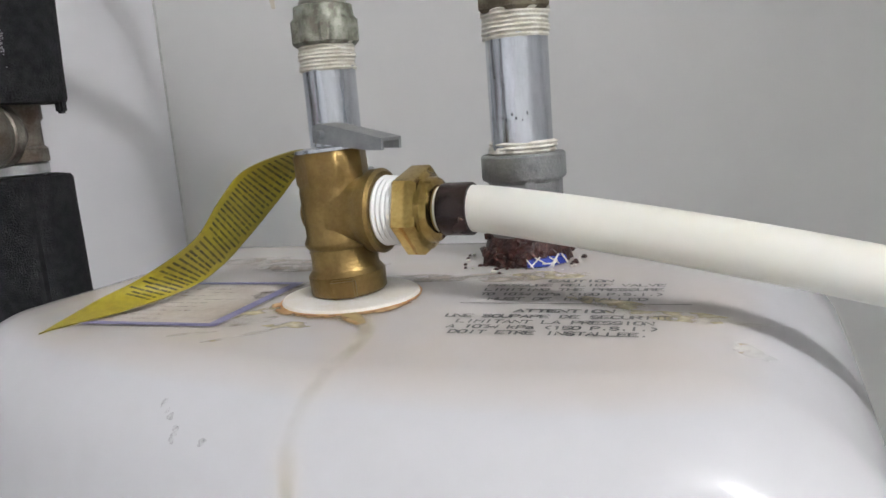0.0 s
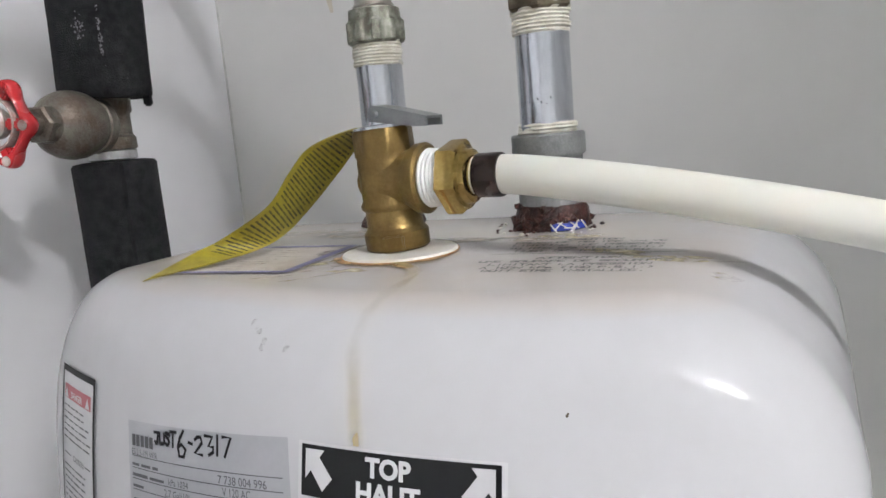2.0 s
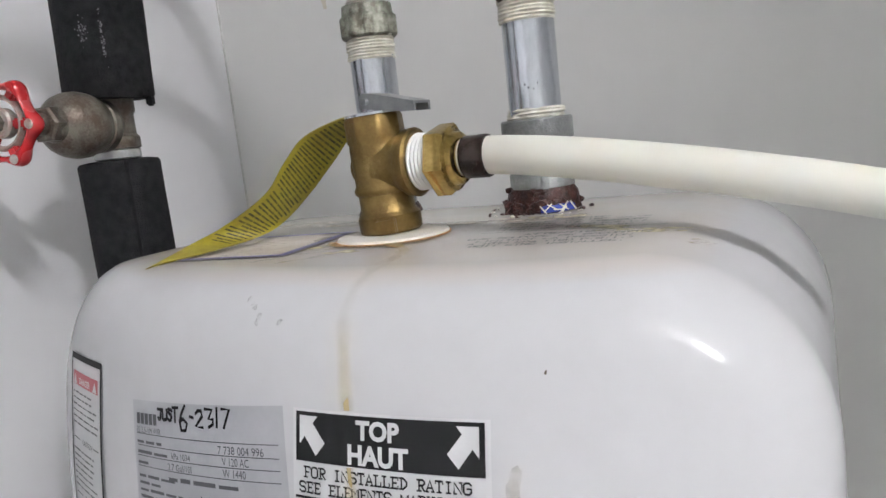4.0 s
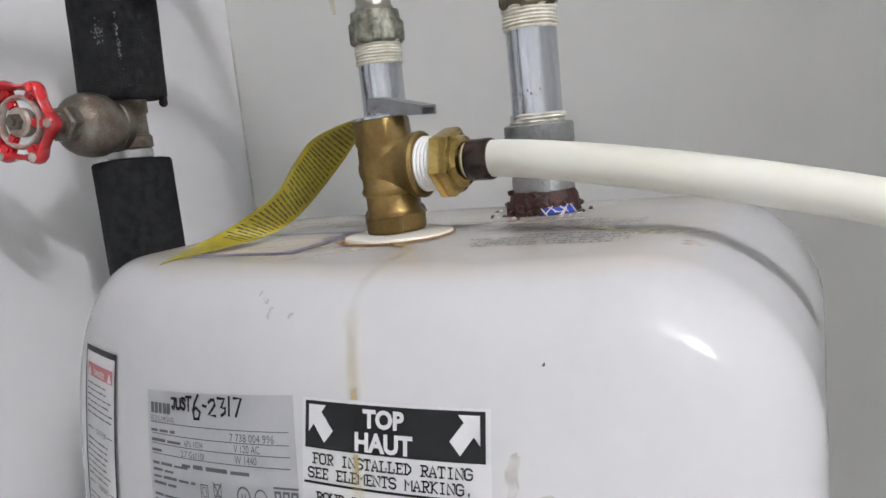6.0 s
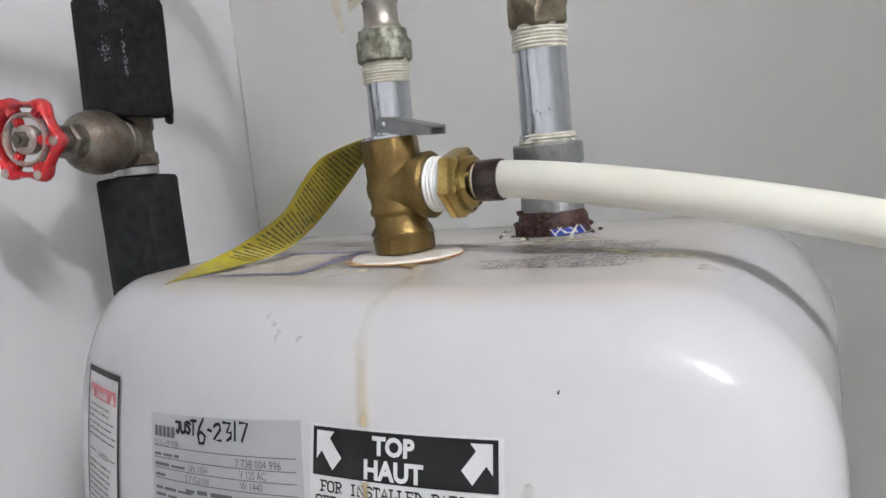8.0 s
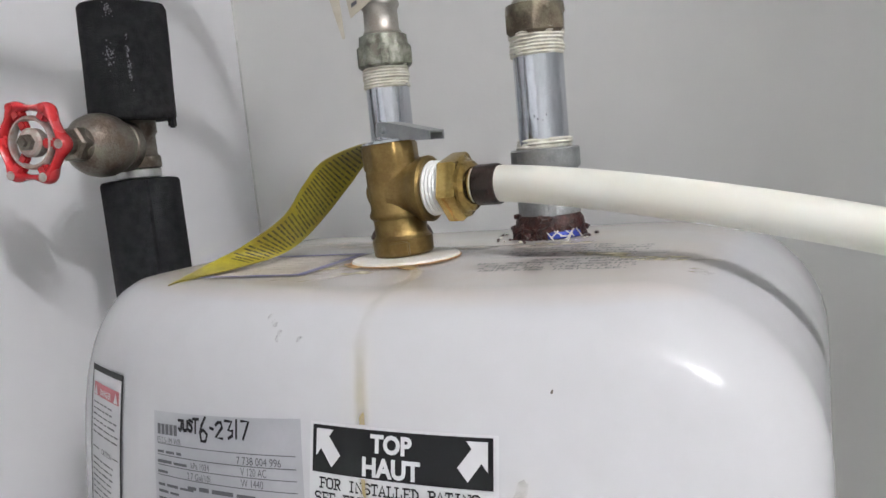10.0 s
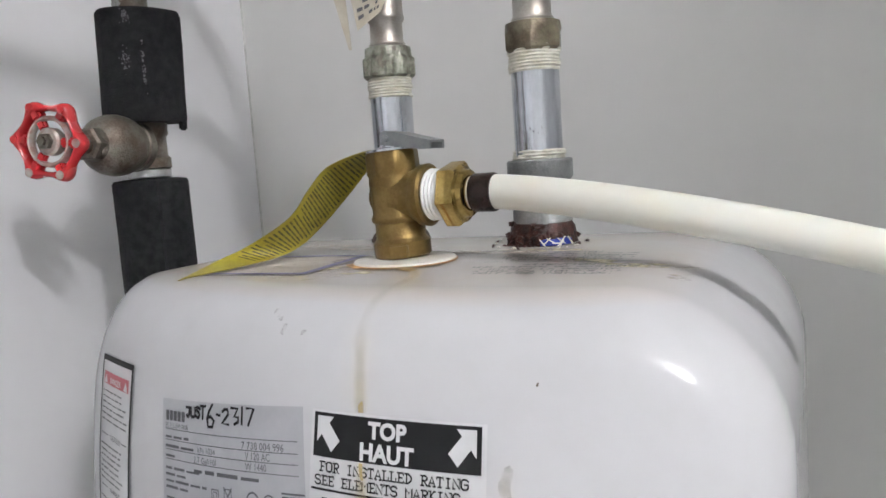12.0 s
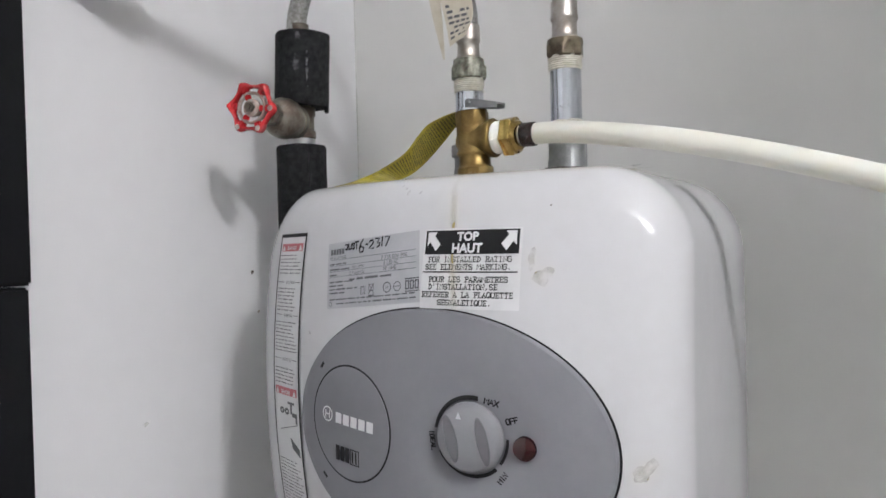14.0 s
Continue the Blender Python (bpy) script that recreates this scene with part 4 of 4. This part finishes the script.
for k in range(9):
    u, v = -0.75 + 0.17 * k + pits.uniform(-0.05, 0.05), pits.uniform(-0.0018, 0.0018)
    pt.rect(u, u + pits.uniform(0.02, 0.06), v, v + pits.uniform(0.0005, 0.0014), 1)
part("pits", pt.mesh(), INK_GREY, right, "row of small dark stamped pits")
FER = [(0.0122, 0), (0.0126, 0.002), (0.0113, 0.004), (0.0110, 0.016), (0.0124, 0.018), (0.0126, 0.020), (0.0120, 0.022), (0.0118, 0.034), (0.001, 0.035)]
part("ferrule", lathe(FER, pose(-0.0640, 0.2200, 1.5040), 40), FERRULE, left, "crimped steel ferrule")
part("ferrule", lathe(FER, pose(0.0452, 0.1905, 1.5020), 40), FERRULE, right, "crimped steel ferrule")


def braid(a, i):
    return 1 + 0.035 * math.sin(8 * a + i * 1.3) * math.sin(8 * a - i * 1.3)


cold = spline([(-0.0640, 0.2200, 1.5380), (-0.0663, 0.2200, 1.560), (-0.0790, 0.2200, 1.610), (-0.105, 0.224, 1.660), (-0.145, 0.215, 1.690), (-0.19, 0.2, 1.670), (-0.225, 0.186, 1.62), (-0.2420, 0.179, 1.575), (-0.2475, 0.177, 1.535)], 26)
tagged(part("cold_hose", tube(cold, 0.0105, 24, braid), BRAID), "braided steel hose bent over in an arch", "hose", "braided hoses")
hot = spline([(0.0452, 0.1905, 1.5360), (0.0437, 0.1905, 1.565), (0.025, 0.176, 1.615), (-0.015, 0.155, 1.655), (-0.07, 0.11, 1.662), (-0.15, 0.037, 1.636), (-0.25, -0.01, 1.595), (XL + 0.002, -0.045, 1.572)], 26)
tagged(part("hot_hose", tube(hot, 0.0105, 24, braid), BRAID), "braided steel hose bent over to the wall", "hose", "braided hoses")

# unseen sleeve, added only to broaden the hose's shadow on the left wall
tagged(part("shadow_sleeve", tube([p for p in hot if p.x < -0.243], lambda i: 0.019, 32, lambda a, i: 1 + 0.02 * math.sin(3 * a + i)), FOAM), "short black sleeve added out of view to widen the hose's shadow", "pipe insulation")

# ---- insulated pipe with its shut-off valve ----
FX, FY = -0.2436, 0.1785
supply = thing("supply_pipe", (FX, FY, ZF), "supply pipe in black foam with a red-wheeled shut-off valve", "pipe")


def rough_foam(slit):
    def shape(a, h):
        q = 1 + 0.012 * noise.noise(Vector((math.cos(a) * 2, math.sin(a) * 2, h * 60)))
        d = (a - slit + math.pi) % (2 * math.pi) - math.pi
        return q * (1 + (0.07 * (1 - abs(d) / 0.5) if -0.5 < d < 0 else (-0.05 * (1 - d / 0.35) if 0 <= d < 0.35 else 0)))
    return shape


LEANING = pose(FX + 0.0018, FY, 1.467, 0, 2.6, 0) @ pose(0, 0, -1.467)


def sleeve(z0, z1, r, slit, m, bore=0.011):
    steps = max(3, int((z1 - z0) / 0.006)) if z1 - z0 < 0.5 else 60
    prof = [(bore, z0 + 0.003), (r * 0.8, z0), (r * 0.97, z0 + 0.001)] + [(r, z0 + 0.003 + (z1 - z0 - 0.006) * k / steps) for k in range(steps + 1)] + [(r * 0.95, z1 - 0.001), (r * 0.72, z1), (bore, z1 - 0.002)]
    return lathe(prof, m, 64, rough_foam(slit))


part("lower_foam", sleeve(ZF, 1.4275, 0.0263, 5.6, pose(FX, FY, 0)), FOAM, supply, "black foam pipe sleeve")
uf = part("upper_foam", sleeve(1.4670, 1.5455, 0.0285, 0.35, LEANING), FOAM, supply, "black foam pipe sleeve, split along one side")
part("torn_lip", box(-0.0035, 0.0035, -0.0012, 0.0030, -0.006, 0.004, 0.0012, pose(FX + 0.0280, FY + 0.0095, 1.4665, 0, 0, 108)), FOAM, uf)
rg = random.Random(12)
ck = Sheet(lambda u, v: LEANING @ Vector((0.0292 * math.cos(-1.05 + u), 0.0292 * math.sin(-1.05 + u), 1.508 + v)))
for cu, cv, n_, su, sv in ((-0.12, 0.0, 46, 0.09, 0.007), (0.28, -0.004, 56, 0.035, 0.013), (-0.05, 0.030, 26, 0.09, 0.004)):
    for _ in range(n_):
        u, v = cu + rg.gauss(0, su * 0.6), cv + rg.gauss(0, sv * 0.6)
        ck.rect(u, u + rg.uniform(0.01, 0.03), v, v + rg.uniform(0.0004, 0.0012), 1)
part("worn_print", ck.mesh(), CHALK, uf, "worn white scuffed print")
part("riser_tube", lathe([(0.0111, 1.40), (0.0111, 1.5555)], pose(FX, FY, 0), 32), BRONZE, supply)
part("solder_joint", lathe([(0.0125, 1.4270), (0.0150, 1.4285), (0.0150, 1.4335), (0.0135, 1.4345)], pose(FX, FY, 0), 36), SOLDER, supply, "grey solder joint")
vb = part("shutoff_body", lathe([(0.0135, 1.4340), (0.0158, 1.4350), (0.0158, 1.4420), (0.0140, 1.4440), (0.0140, 1.4570), (0.0155, 1.4590), (0.0155, 1.4670), (0.0120, 1.4680)], pose(FX, FY, 0), 40), BRONZE, supply, "tarnished bronze valve body")
WC = Vector((-0.2318, 0.0885, 1.4535))
V0 = Vector((FX, FY, 1.4500))
wf = axis_frame(V0, WC)
L = (WC - V0).length
part("bonnet", lathe([(0.0125, 0.004), (0.0150, 0.010), (0.0172, 0.0115), (0.0178, 0.0125), (0.0178, 0.0185), (0.0170, 0.0195), (0.0185, 0.0225), (0.0204, 0.0285), (0.0210, 0.0350), (0.0203, 0.0410), (0.0182, 0.0465), (0.0145, 0.0510), (0.0112, 0.0530), (0.0100, 0.0570), (0.0085, 0.0600), (0.0060, 0.0640), (0.0055, L - 0.006), (0.0005, L - 0.006)], wf, 48), BRONZE, vb, "tarnished bronze bonnet")
part("gland_nut", lathe([(0.0108, 0.0535), (0.0115, 0.0545), (0.0115, 0.0610), (0.0100, 0.0625)], wf, 48, hexed), BRONZE, vb)


def wheel_rim():
    verts, faces, n, k2 = [], [], 96, 14
    for i in range(n):
        a = 2 * math.pi * i / n
        lobe = (0.5 + 0.5 * math.cos(6 * a)) ** 1.5
        rad = 0.0200 + 0.0026 * lobe
        wid, hei = 0.0018 + 0.0022 * lobe, 0.0040 + 0.0014 * lobe
        for k in range(k2):
            b = 2 * math.pi * k / k2
            r = rad + wid * math.cos(b)
            verts.append(wf @ pose(0, 0, L, 0, 0, -7) @ Vector((r * math.cos(a), r * math.sin(a), hei * math.sin(b))))
    for i in range(n):
        for k in range(k2):
            faces.append((i * k2 + k, ((i + 1) % n) * k2 + k, ((i + 1) % n) * k2 + (k + 1) % k2, i * k2 + (k + 1) % k2))
    return mesh_of(verts, faces)


wheel = part("handwheel", wheel_rim(), RED, supply, "red six-lobed handwheel with worn paint")
part("hub", lathe([(0.0078, -0.004), (0.0085, -0.003), (0.0085, 0.002), (0.0072, 0.0032), (0.0005, 0.0032)], wf @ pose(0, 0, L), 40), WORN, wheel, "worn grey hub")
part("hub_nut", lathe([(0.0050, 0.003), (0.0050, 0.0062), (0.0030, 0.0065), (0.0030, 0.0085), (0.0004, 0.0085)], wf @ pose(0, 0, L), 36, hexed), BRONZE, wheel)
part("inner_ring", ring_mesh([[wf @ pose(0, 0, L, 0, 0, 0) @ Vector(((0.0142 + 0.0016 * math.cos(b)) * math.cos(a), (0.0142 + 0.0016 * math.cos(b)) * math.sin(a), 0.0030 * math.sin(b))) for a in [2 * math.pi * q / 60 for q in range(60)]] for b in [2 * math.pi * q / 10 for q in range(11)]]), WORN, wheel, "inner ring with paint worn to primer")
for k in range(6):
    part("web", box(0.0145, 0.0215, -0.0034, 0.0034, -0.0036, 0.0036, 0.0015, wf @ pose(0, 0, L, 0, 0, -7 + 60 * k)), RED, wheel)
for k in range(3):
    part("spoke", box(0.0080, 0.0150, -0.0030, 0.0030, -0.0022, 0.0022, 0.0012, wf @ pose(0, 0, L, 0, 0, -7 + 120 * k)), RED, wheel)
for k in range(6):
    part("worn_lobe", lathe([(0.0028, 0), (0.0025, 0.0006), (0.0014, 0.0009), (0.0003, 0.0010)], wf @ pose(0, 0, L, 0, 0, -7 + 60 * k) @ pose(0.0226, 0, 0.0050), 20), WORN if k in (0, 4, 5) else RED, wheel)

# ---- black upright panel on the wall ----
cab = thing("black_panel", (XL + 0.015, -0.14, ZF), "matt black two-part upright panel fixed to the wall", "panel")
part("upper_panel", box(XL, XL + 0.028, -0.19, -0.0890, 1.2960, 2.1, 0.002), BLACK, cab)
part("lower_panel", box(XL, XL + 0.025, -0.19, -0.0895, ZF, 1.2945, 0.002), BLACK, cab)

# ---- ceiling lamp ----
lamp = thing("ceiling_lamp", (KEY[0], KEY[1], ZC), "long white fluorescent ceiling lamp, switched on", "lamp")
part("lamp_housing", box(KEY[0] - 0.27, KEY[0] + 0.27, KEY[1] - 0.025, KEY[1] + 0.025, KEY[2] + 0.055, ZC, 0.006), CEILING, lamp)
for y in (-0.055, 0.055):
    part("tube", lathe([(0.0125, -0.225), (0.0130, -0.22), (0.0130, 0.22), (0.0125, 0.225)], pose(KEY[0], KEY[1] + y, KEY[2] + 0.045, 0, 90, 0), 20), DIFFUSER, lamp, "lit white tube")

# ---- rust, stains and small things ----
def crust(x, y, seed, r0=0.0175, r1=0.0225, h=0.0150, arc=(165, 300)):
    """A ring of flaked rust round a pipe's foot, thickest over an arc."""
    bm = bmesh.new()
    rnd = random.Random(seed)
    for _ in range(190):
        a = radians(rnd.uniform(*arc) if rnd.random() < 0.75 else rnd.uniform(0, 360))
        r, z = rnd.uniform(r0 - 0.002, r1 - 0.002), TOP + abs(rnd.gauss(0, 1)) * h * 0.42
        z = min(z, TOP + (h if r < 0.0185 else 0.0045))
        size = rnd.uniform(0.0010, 0.0034)
        m = Matrix.Translation((x + r * math.cos(a), y + r * math.sin(a), max(z, TOP + size * 0.5))) @ Euler((rnd.uniform(0, 3), rnd.uniform(0, 3), rnd.uniform(0, 3))).to_matrix().to_4x4() @ Matrix.Diagonal((size * rnd.uniform(0.7, 1.5), size * rnd.uniform(0.6, 1.1), size * rnd.uniform(0.5, 0.9), 1))
        got = bmesh.ops.create_icosphere(bm, subdivisions=1, radius=1, matrix=m)
        for v in got["verts"]:
            v.co += Vector((rnd.uniform(-1, 1), rnd.uniform(-1, 1), rnd.uniform(-1, 1))) * size * 0.25
    return bm


ring_rust = [(0.0170, TOP), (0.0205, TOP + 0.0005), (0.0195, TOP + 0.004), (0.0198, TOP + 0.0065), (0.0188, TOP + 0.0100), (0.0178, TOP + 0.0130), (0.012, TOP + 0.0130)]
crumbs = random.Random(17)
for k in range(22):
    a, r = radians(crumbs.uniform(150, 345)), crumbs.uniform(0.0225, 0.033)
    q = crumbs.uniform(0.0004, 0.0011)
    part("rust_crumb", lathe([(q, 0), (q * 1.2, q * 0.5), (q * 0.6, q), (q * 0.1, q * 1.1)], pose(0.0452 + r * math.cos(a), 0.1905 + r * math.sin(a), TOP + 0.0003, 0, 0, k * 40), 7, lambda b, h: 1 + 0.25 * math.sin(2 * b)), RUST if k % 3 else SEALANT, right)
rc = part("rust_crust", lathe(ring_rust, pose(0.0452, 0.1905, 0), 72, lambda a, h: 1 + 0.07 * noise.noise(Vector((math.cos(a) * 5, math.sin(a) * 5, h * 260)))), RUST, right, "dark flaking rust crust round the pipe's foot")
tagged(part("rust_flake", crust(0.0452, 0.1905, 3), RUST, rc, "loose dark rust flakes", smooth=False), kind="stuff")
blue_arc = ring_mesh([[(0.0452 + r * math.cos(radians(a)), 0.1905 + r * math.sin(radians(a)), z) for a in range(280, 334, 3)] for r, z in ((0.0195, TOP + 0.0002), (0.0222, TOP + 0.0006), (0.0226, TOP + 0.0026), (0.0222, TOP + 0.0040), (0.0200, TOP + 0.0047), (0.0180, TOP + 0.0047))])
bl = part("blue_collar", blue_arc, BLUE, right, "bright blue plastic collar showing through the rust")
rb = random.Random(5)
for k in range(9):
    a = radians(rb.uniform(282, 330))
    m = pose(0.0452 + 0.0227 * math.cos(a), 0.1905 + 0.0227 * math.sin(a), TOP + rb.uniform(0.0012, 0.0036), 0, rb.uniform(-60, 60), math.degrees(a) + 90)
    part("scale_thread", box(-0.0030, 0.0030, -0.0003, 0.0003, -0.0003, 0.0003, 0, m), SEALANT, bl, "pale scale thread")
part("left_rust", lathe([(0.0165, TOP), (0.0205, TOP + 0.0004), (0.0195, TOP + 0.004), (0.0180, TOP + 0.0062), (0.012, TOP + 0.0062)], pose(-0.0640, 0.2200, 0), 60, lambda a, h: 1 + 0.06 * noise.noise(Vector((math.cos(a) * 4, math.sin(a) * 4, h * 200)))), RUST, left, "dark rust crust")

rs = random.Random(21)
part("rust_edge", Sheet(on_top(VX + 0.0005, VY)).ring(0, 0, 0.0268, 0.0305, 200, 345, 60).mesh(), RUST_RUN, heater, "rusty water edge round the washer")
part("rust_halo", strip([(VX + 0.0005 + 0.0295 * math.cos(radians(a)), VY + 0.0295 * math.sin(radians(a)), None) for a in range(205, 336, 13)], lambda f: 0.0030 + 0.0022 * math.sin(9 * f) ** 2, 0.0008), RUN_SOFT, heater, "soft orange rust halo along the washer")
part("drip_stain", strip([(-0.003, 0.0925, None), (0.005, 0.085, None), (0.012, 0.076, None), (0.0160, 0.066, None), (0.0176, 0.0590, None), (0.0180, None, 1.3716), (0.0175, None, 1.3690), (0.0172, None, 1.3654), (0.0178, None, 1.3584), (0.0196, None, 1.35), (0.0217, None, 1.3320)], lambda f: 0.0052 - 0.0020 * min(f * 2.0, 1), 0.0010, 0.9), DRIP, heater, "long yellowish drip stain down the front")
part("drip_stain", strip([(0.0226, None, 1.3140), (0.0240, None, 1.30), (0.0258, None, 1.285), (0.0266, None, 1.2765)], lambda f: 0.0024 + 0.0008 * f, 0.0014, 1.0), DRIP, heater, "long yellowish drip stain down the front")
part("rust_rim", lathe([(0.0270, -0.0014), (0.0286, -0.0013), (0.0288, -0.0008), (0.0280, -0.0006)], pose(VX + 0.0005, VY, TOP + 0.0016), 90, lambda a, h: 1 + 0.012 * noise.noise(Vector((math.cos(a) * 9, math.sin(a) * 9, 0)))), RUST_STAIN, heater, "orange rust rim under the washer")
part("rust_drip", strip([(-0.006, 0.0930, None), (-0.003, 0.0900, None), (0.002, 0.0850, None), (0.008, 0.0790, None)], lambda f: 0.0062 * (1 - 0.6 * f), 0.0010), RUN_SOFT, heater, "orange rust run below the washer")
for place, r, sq, m_, lab in (
        (on_top(0.112, 0.096, -18), 0.0160, 0.42, WATER_MARK, "yellowed water mark"), (on_top(0.090, 0.112, -30), 0.0130, 0.5, WATER_MARK, "yellowed water mark"),
        (on_top(0.062, 0.155, 10), 0.0150, 0.5, WATER_MARK, "yellowed water mark"), (on_top(0.134, 0.062, -55), 0.0090, 0.32, DIRT, "grey smear"),
        (on_top(-0.045, 0.093, 40), 0.0140, 0.4, WATER_MARK, "yellowed water mark"), (on_top(-0.046, 0.128, 20), 0.0170, 0.6, DUST, "brown dust patch"), (on_top(-0.040, 0.082, 30), 0.0110, 0.5, DUST, "brown dust patch"), (on_top(-0.030, 0.066, 40), 0.0120, 0.2, DIRT, "dirty scratch"),
        (on_top(-0.100, 0.190, 5), 0.0300, 0.35, DUST, "brown dust patch"), (on_top(-0.060, 0.176, 0), 0.0300, 0.4, DUST, "brown dust patch"), (on_top(0.010, 0.150, 0), 0.0280, 0.22, DUST, "brown dust patch"),
        (on_top(0.041, 0.152, 0), 0.0230, 0.30, DUST, "brown dust patch"),
        (on_front(0.0800, 1.3110, 80), 0.0066, 0.4, DIRT, "beige splash"), (on_front(0.0880, 1.2995, 0), 0.0072, 0.7, DIRT, "beige splash"), (on_front(0.1500, 1.1800, 60), 0.0080, 0.6, DIRT, "beige splash"),
        (on_front(-0.0320, 1.3655, 0), 0.0010, 0.9, GRIME, "dark speck"), (on_front(-0.0235, 1.3585, 0), 0.0010, 1.2, GRIME, "dark speck"), (on_front(-0.0270, 1.3630, 0), 0.0010, 1.0, GRIME, "dark speck"), (on_front(0.0905, 1.3455, 60), 0.0006, 0.8, SPECK, "dark speck"),
        (on_top(-0.052, 0.066, 25), 0.0080, 0.25, DIRT, "dirty scratch"), (on_top(0.135, 0.088, -20), 0.0060, 0.3, DIRT, "grey smear"), (on_top(-0.020, 0.078, 10), 0.0100, 0.35, WATER_MARK, "yellowed water mark"), (on_front(-0.0230, 1.3605, 10), 0.0010, 1.3, GRIME, "dark speck"), (on_front(-0.0290, 1.3640, 10), 0.0009, 0.6, GRIME, "dark speck"), (on_front(-0.0120, 1.3590, 10), 0.0016, 0.5, GRIME, "faint smear"),
        (on_front(-0.1165, 1.2520, 0), 0.0014, 1.0, DIRT, "dark speck")):
    part("stain" if m_ is not SPECK else "speck", blob(place, r, rs, sq), m_, heater, lab)
part("crumb", lathe([(0.0012, 0), (0.0015, 0.0006), (0.0008, 0.0014), (0.0002, 0.0015)], pose(0.0710, 0.1930, TOP), 9), RUST, heater, "dark crumb of rust")

wall_marks = random.Random(31)
for y, z, r in ((0.196, 1.2910, 0.0022), (0.0394, 1.1530, 0.0025), (0.205, 1.2450, 0.0016)):
    tagged(part("wall_mark", blob(lambda u, v, y=y, z=z: (XL + 0.0006, y + u, z + v), r, wall_marks), SPECK if r == 0.0022 else DIRT), "small dark chip in the wall's paint", "mark")

# card tag hanging from the cold hose
card = thing("card_tag", (-0.0700, 0.2060, 1.548), "cream card tag with dark print, tied to the braided hose", "tag")
CP = [(-0.092, 0.2000, 1.600), (-0.086, 0.1985, 1.570), (-0.078, 0.1975, 1.540), (-0.074, 0.1985, 1.514)]
CQ = [(-0.058, 0.2000, 1.600), (-0.052, 0.1985, 1.570), (-0.048, 0.1975, 1.542), (-0.056, 0.1985, 1.524)]
part("card", ribbon(CP, CQ, 0.0005, 6, 4), CARD, card)


def card_print():
    a, b = spline(CP, 10), spline(CQ, 10)
    verts, faces, rnd = [], [], random.Random(2)
    for i in range(3, len(a) - 2, 2):
        v = 0.12
        while v < 0.8:
            e = v + rnd.uniform(0.05, 0.22)
            if rnd.random() < 0.75:
                k = len(verts)
                verts += [q + Vector((0, -0.0010, 0)) for q in (a[i].lerp(b[i], v), a[i].lerp(b[i], e), a[i + 1].lerp(b[i + 1], e), a[i + 1].lerp(b[i + 1], v))]
                faces.append((k, k + 1, k + 2, k + 3))
            v = e + 0.05
    return mesh_of(verts, faces)


part("card_print", card_print(), INK_GREY, card, "dark print bars")
part("sleeve", ribbon([(-0.104, 0.2030, 1.600), (-0.095, 0.2010, 1.552), (-0.0835, 0.2020, 1.503)], [(-0.091, 0.2030, 1.600), (-0.084, 0.2010, 1.552), (-0.0815, 0.2020, 1.503)], 0.0003, 8, 2), CARD, card, "thin clear plastic sleeve edge")
stub = thing("card_tag", (0.046, 0.174, 1.545), "brownish curled card tag on the braided hose", "tag")
part("card", ribbon([(0.022, 0.1770, 1.600), (0.029, 0.1745, 1.570), (0.0345, 0.1760, 1.5475)], [(0.046, 0.1700, 1.600), (0.060, 0.1715, 1.566), (0.0640, 0.1745, 1.5535)], 0.0005, 8, 4), BROWN_CARD, stub)
tagged(part("corner_caulk", box(XL, XL + 0.0015, YB - 0.0015, YB, ZF, ZC, 0.0), CAULK, smooth=False), "thin caulked joint in the corner", "trim", kind="structure")
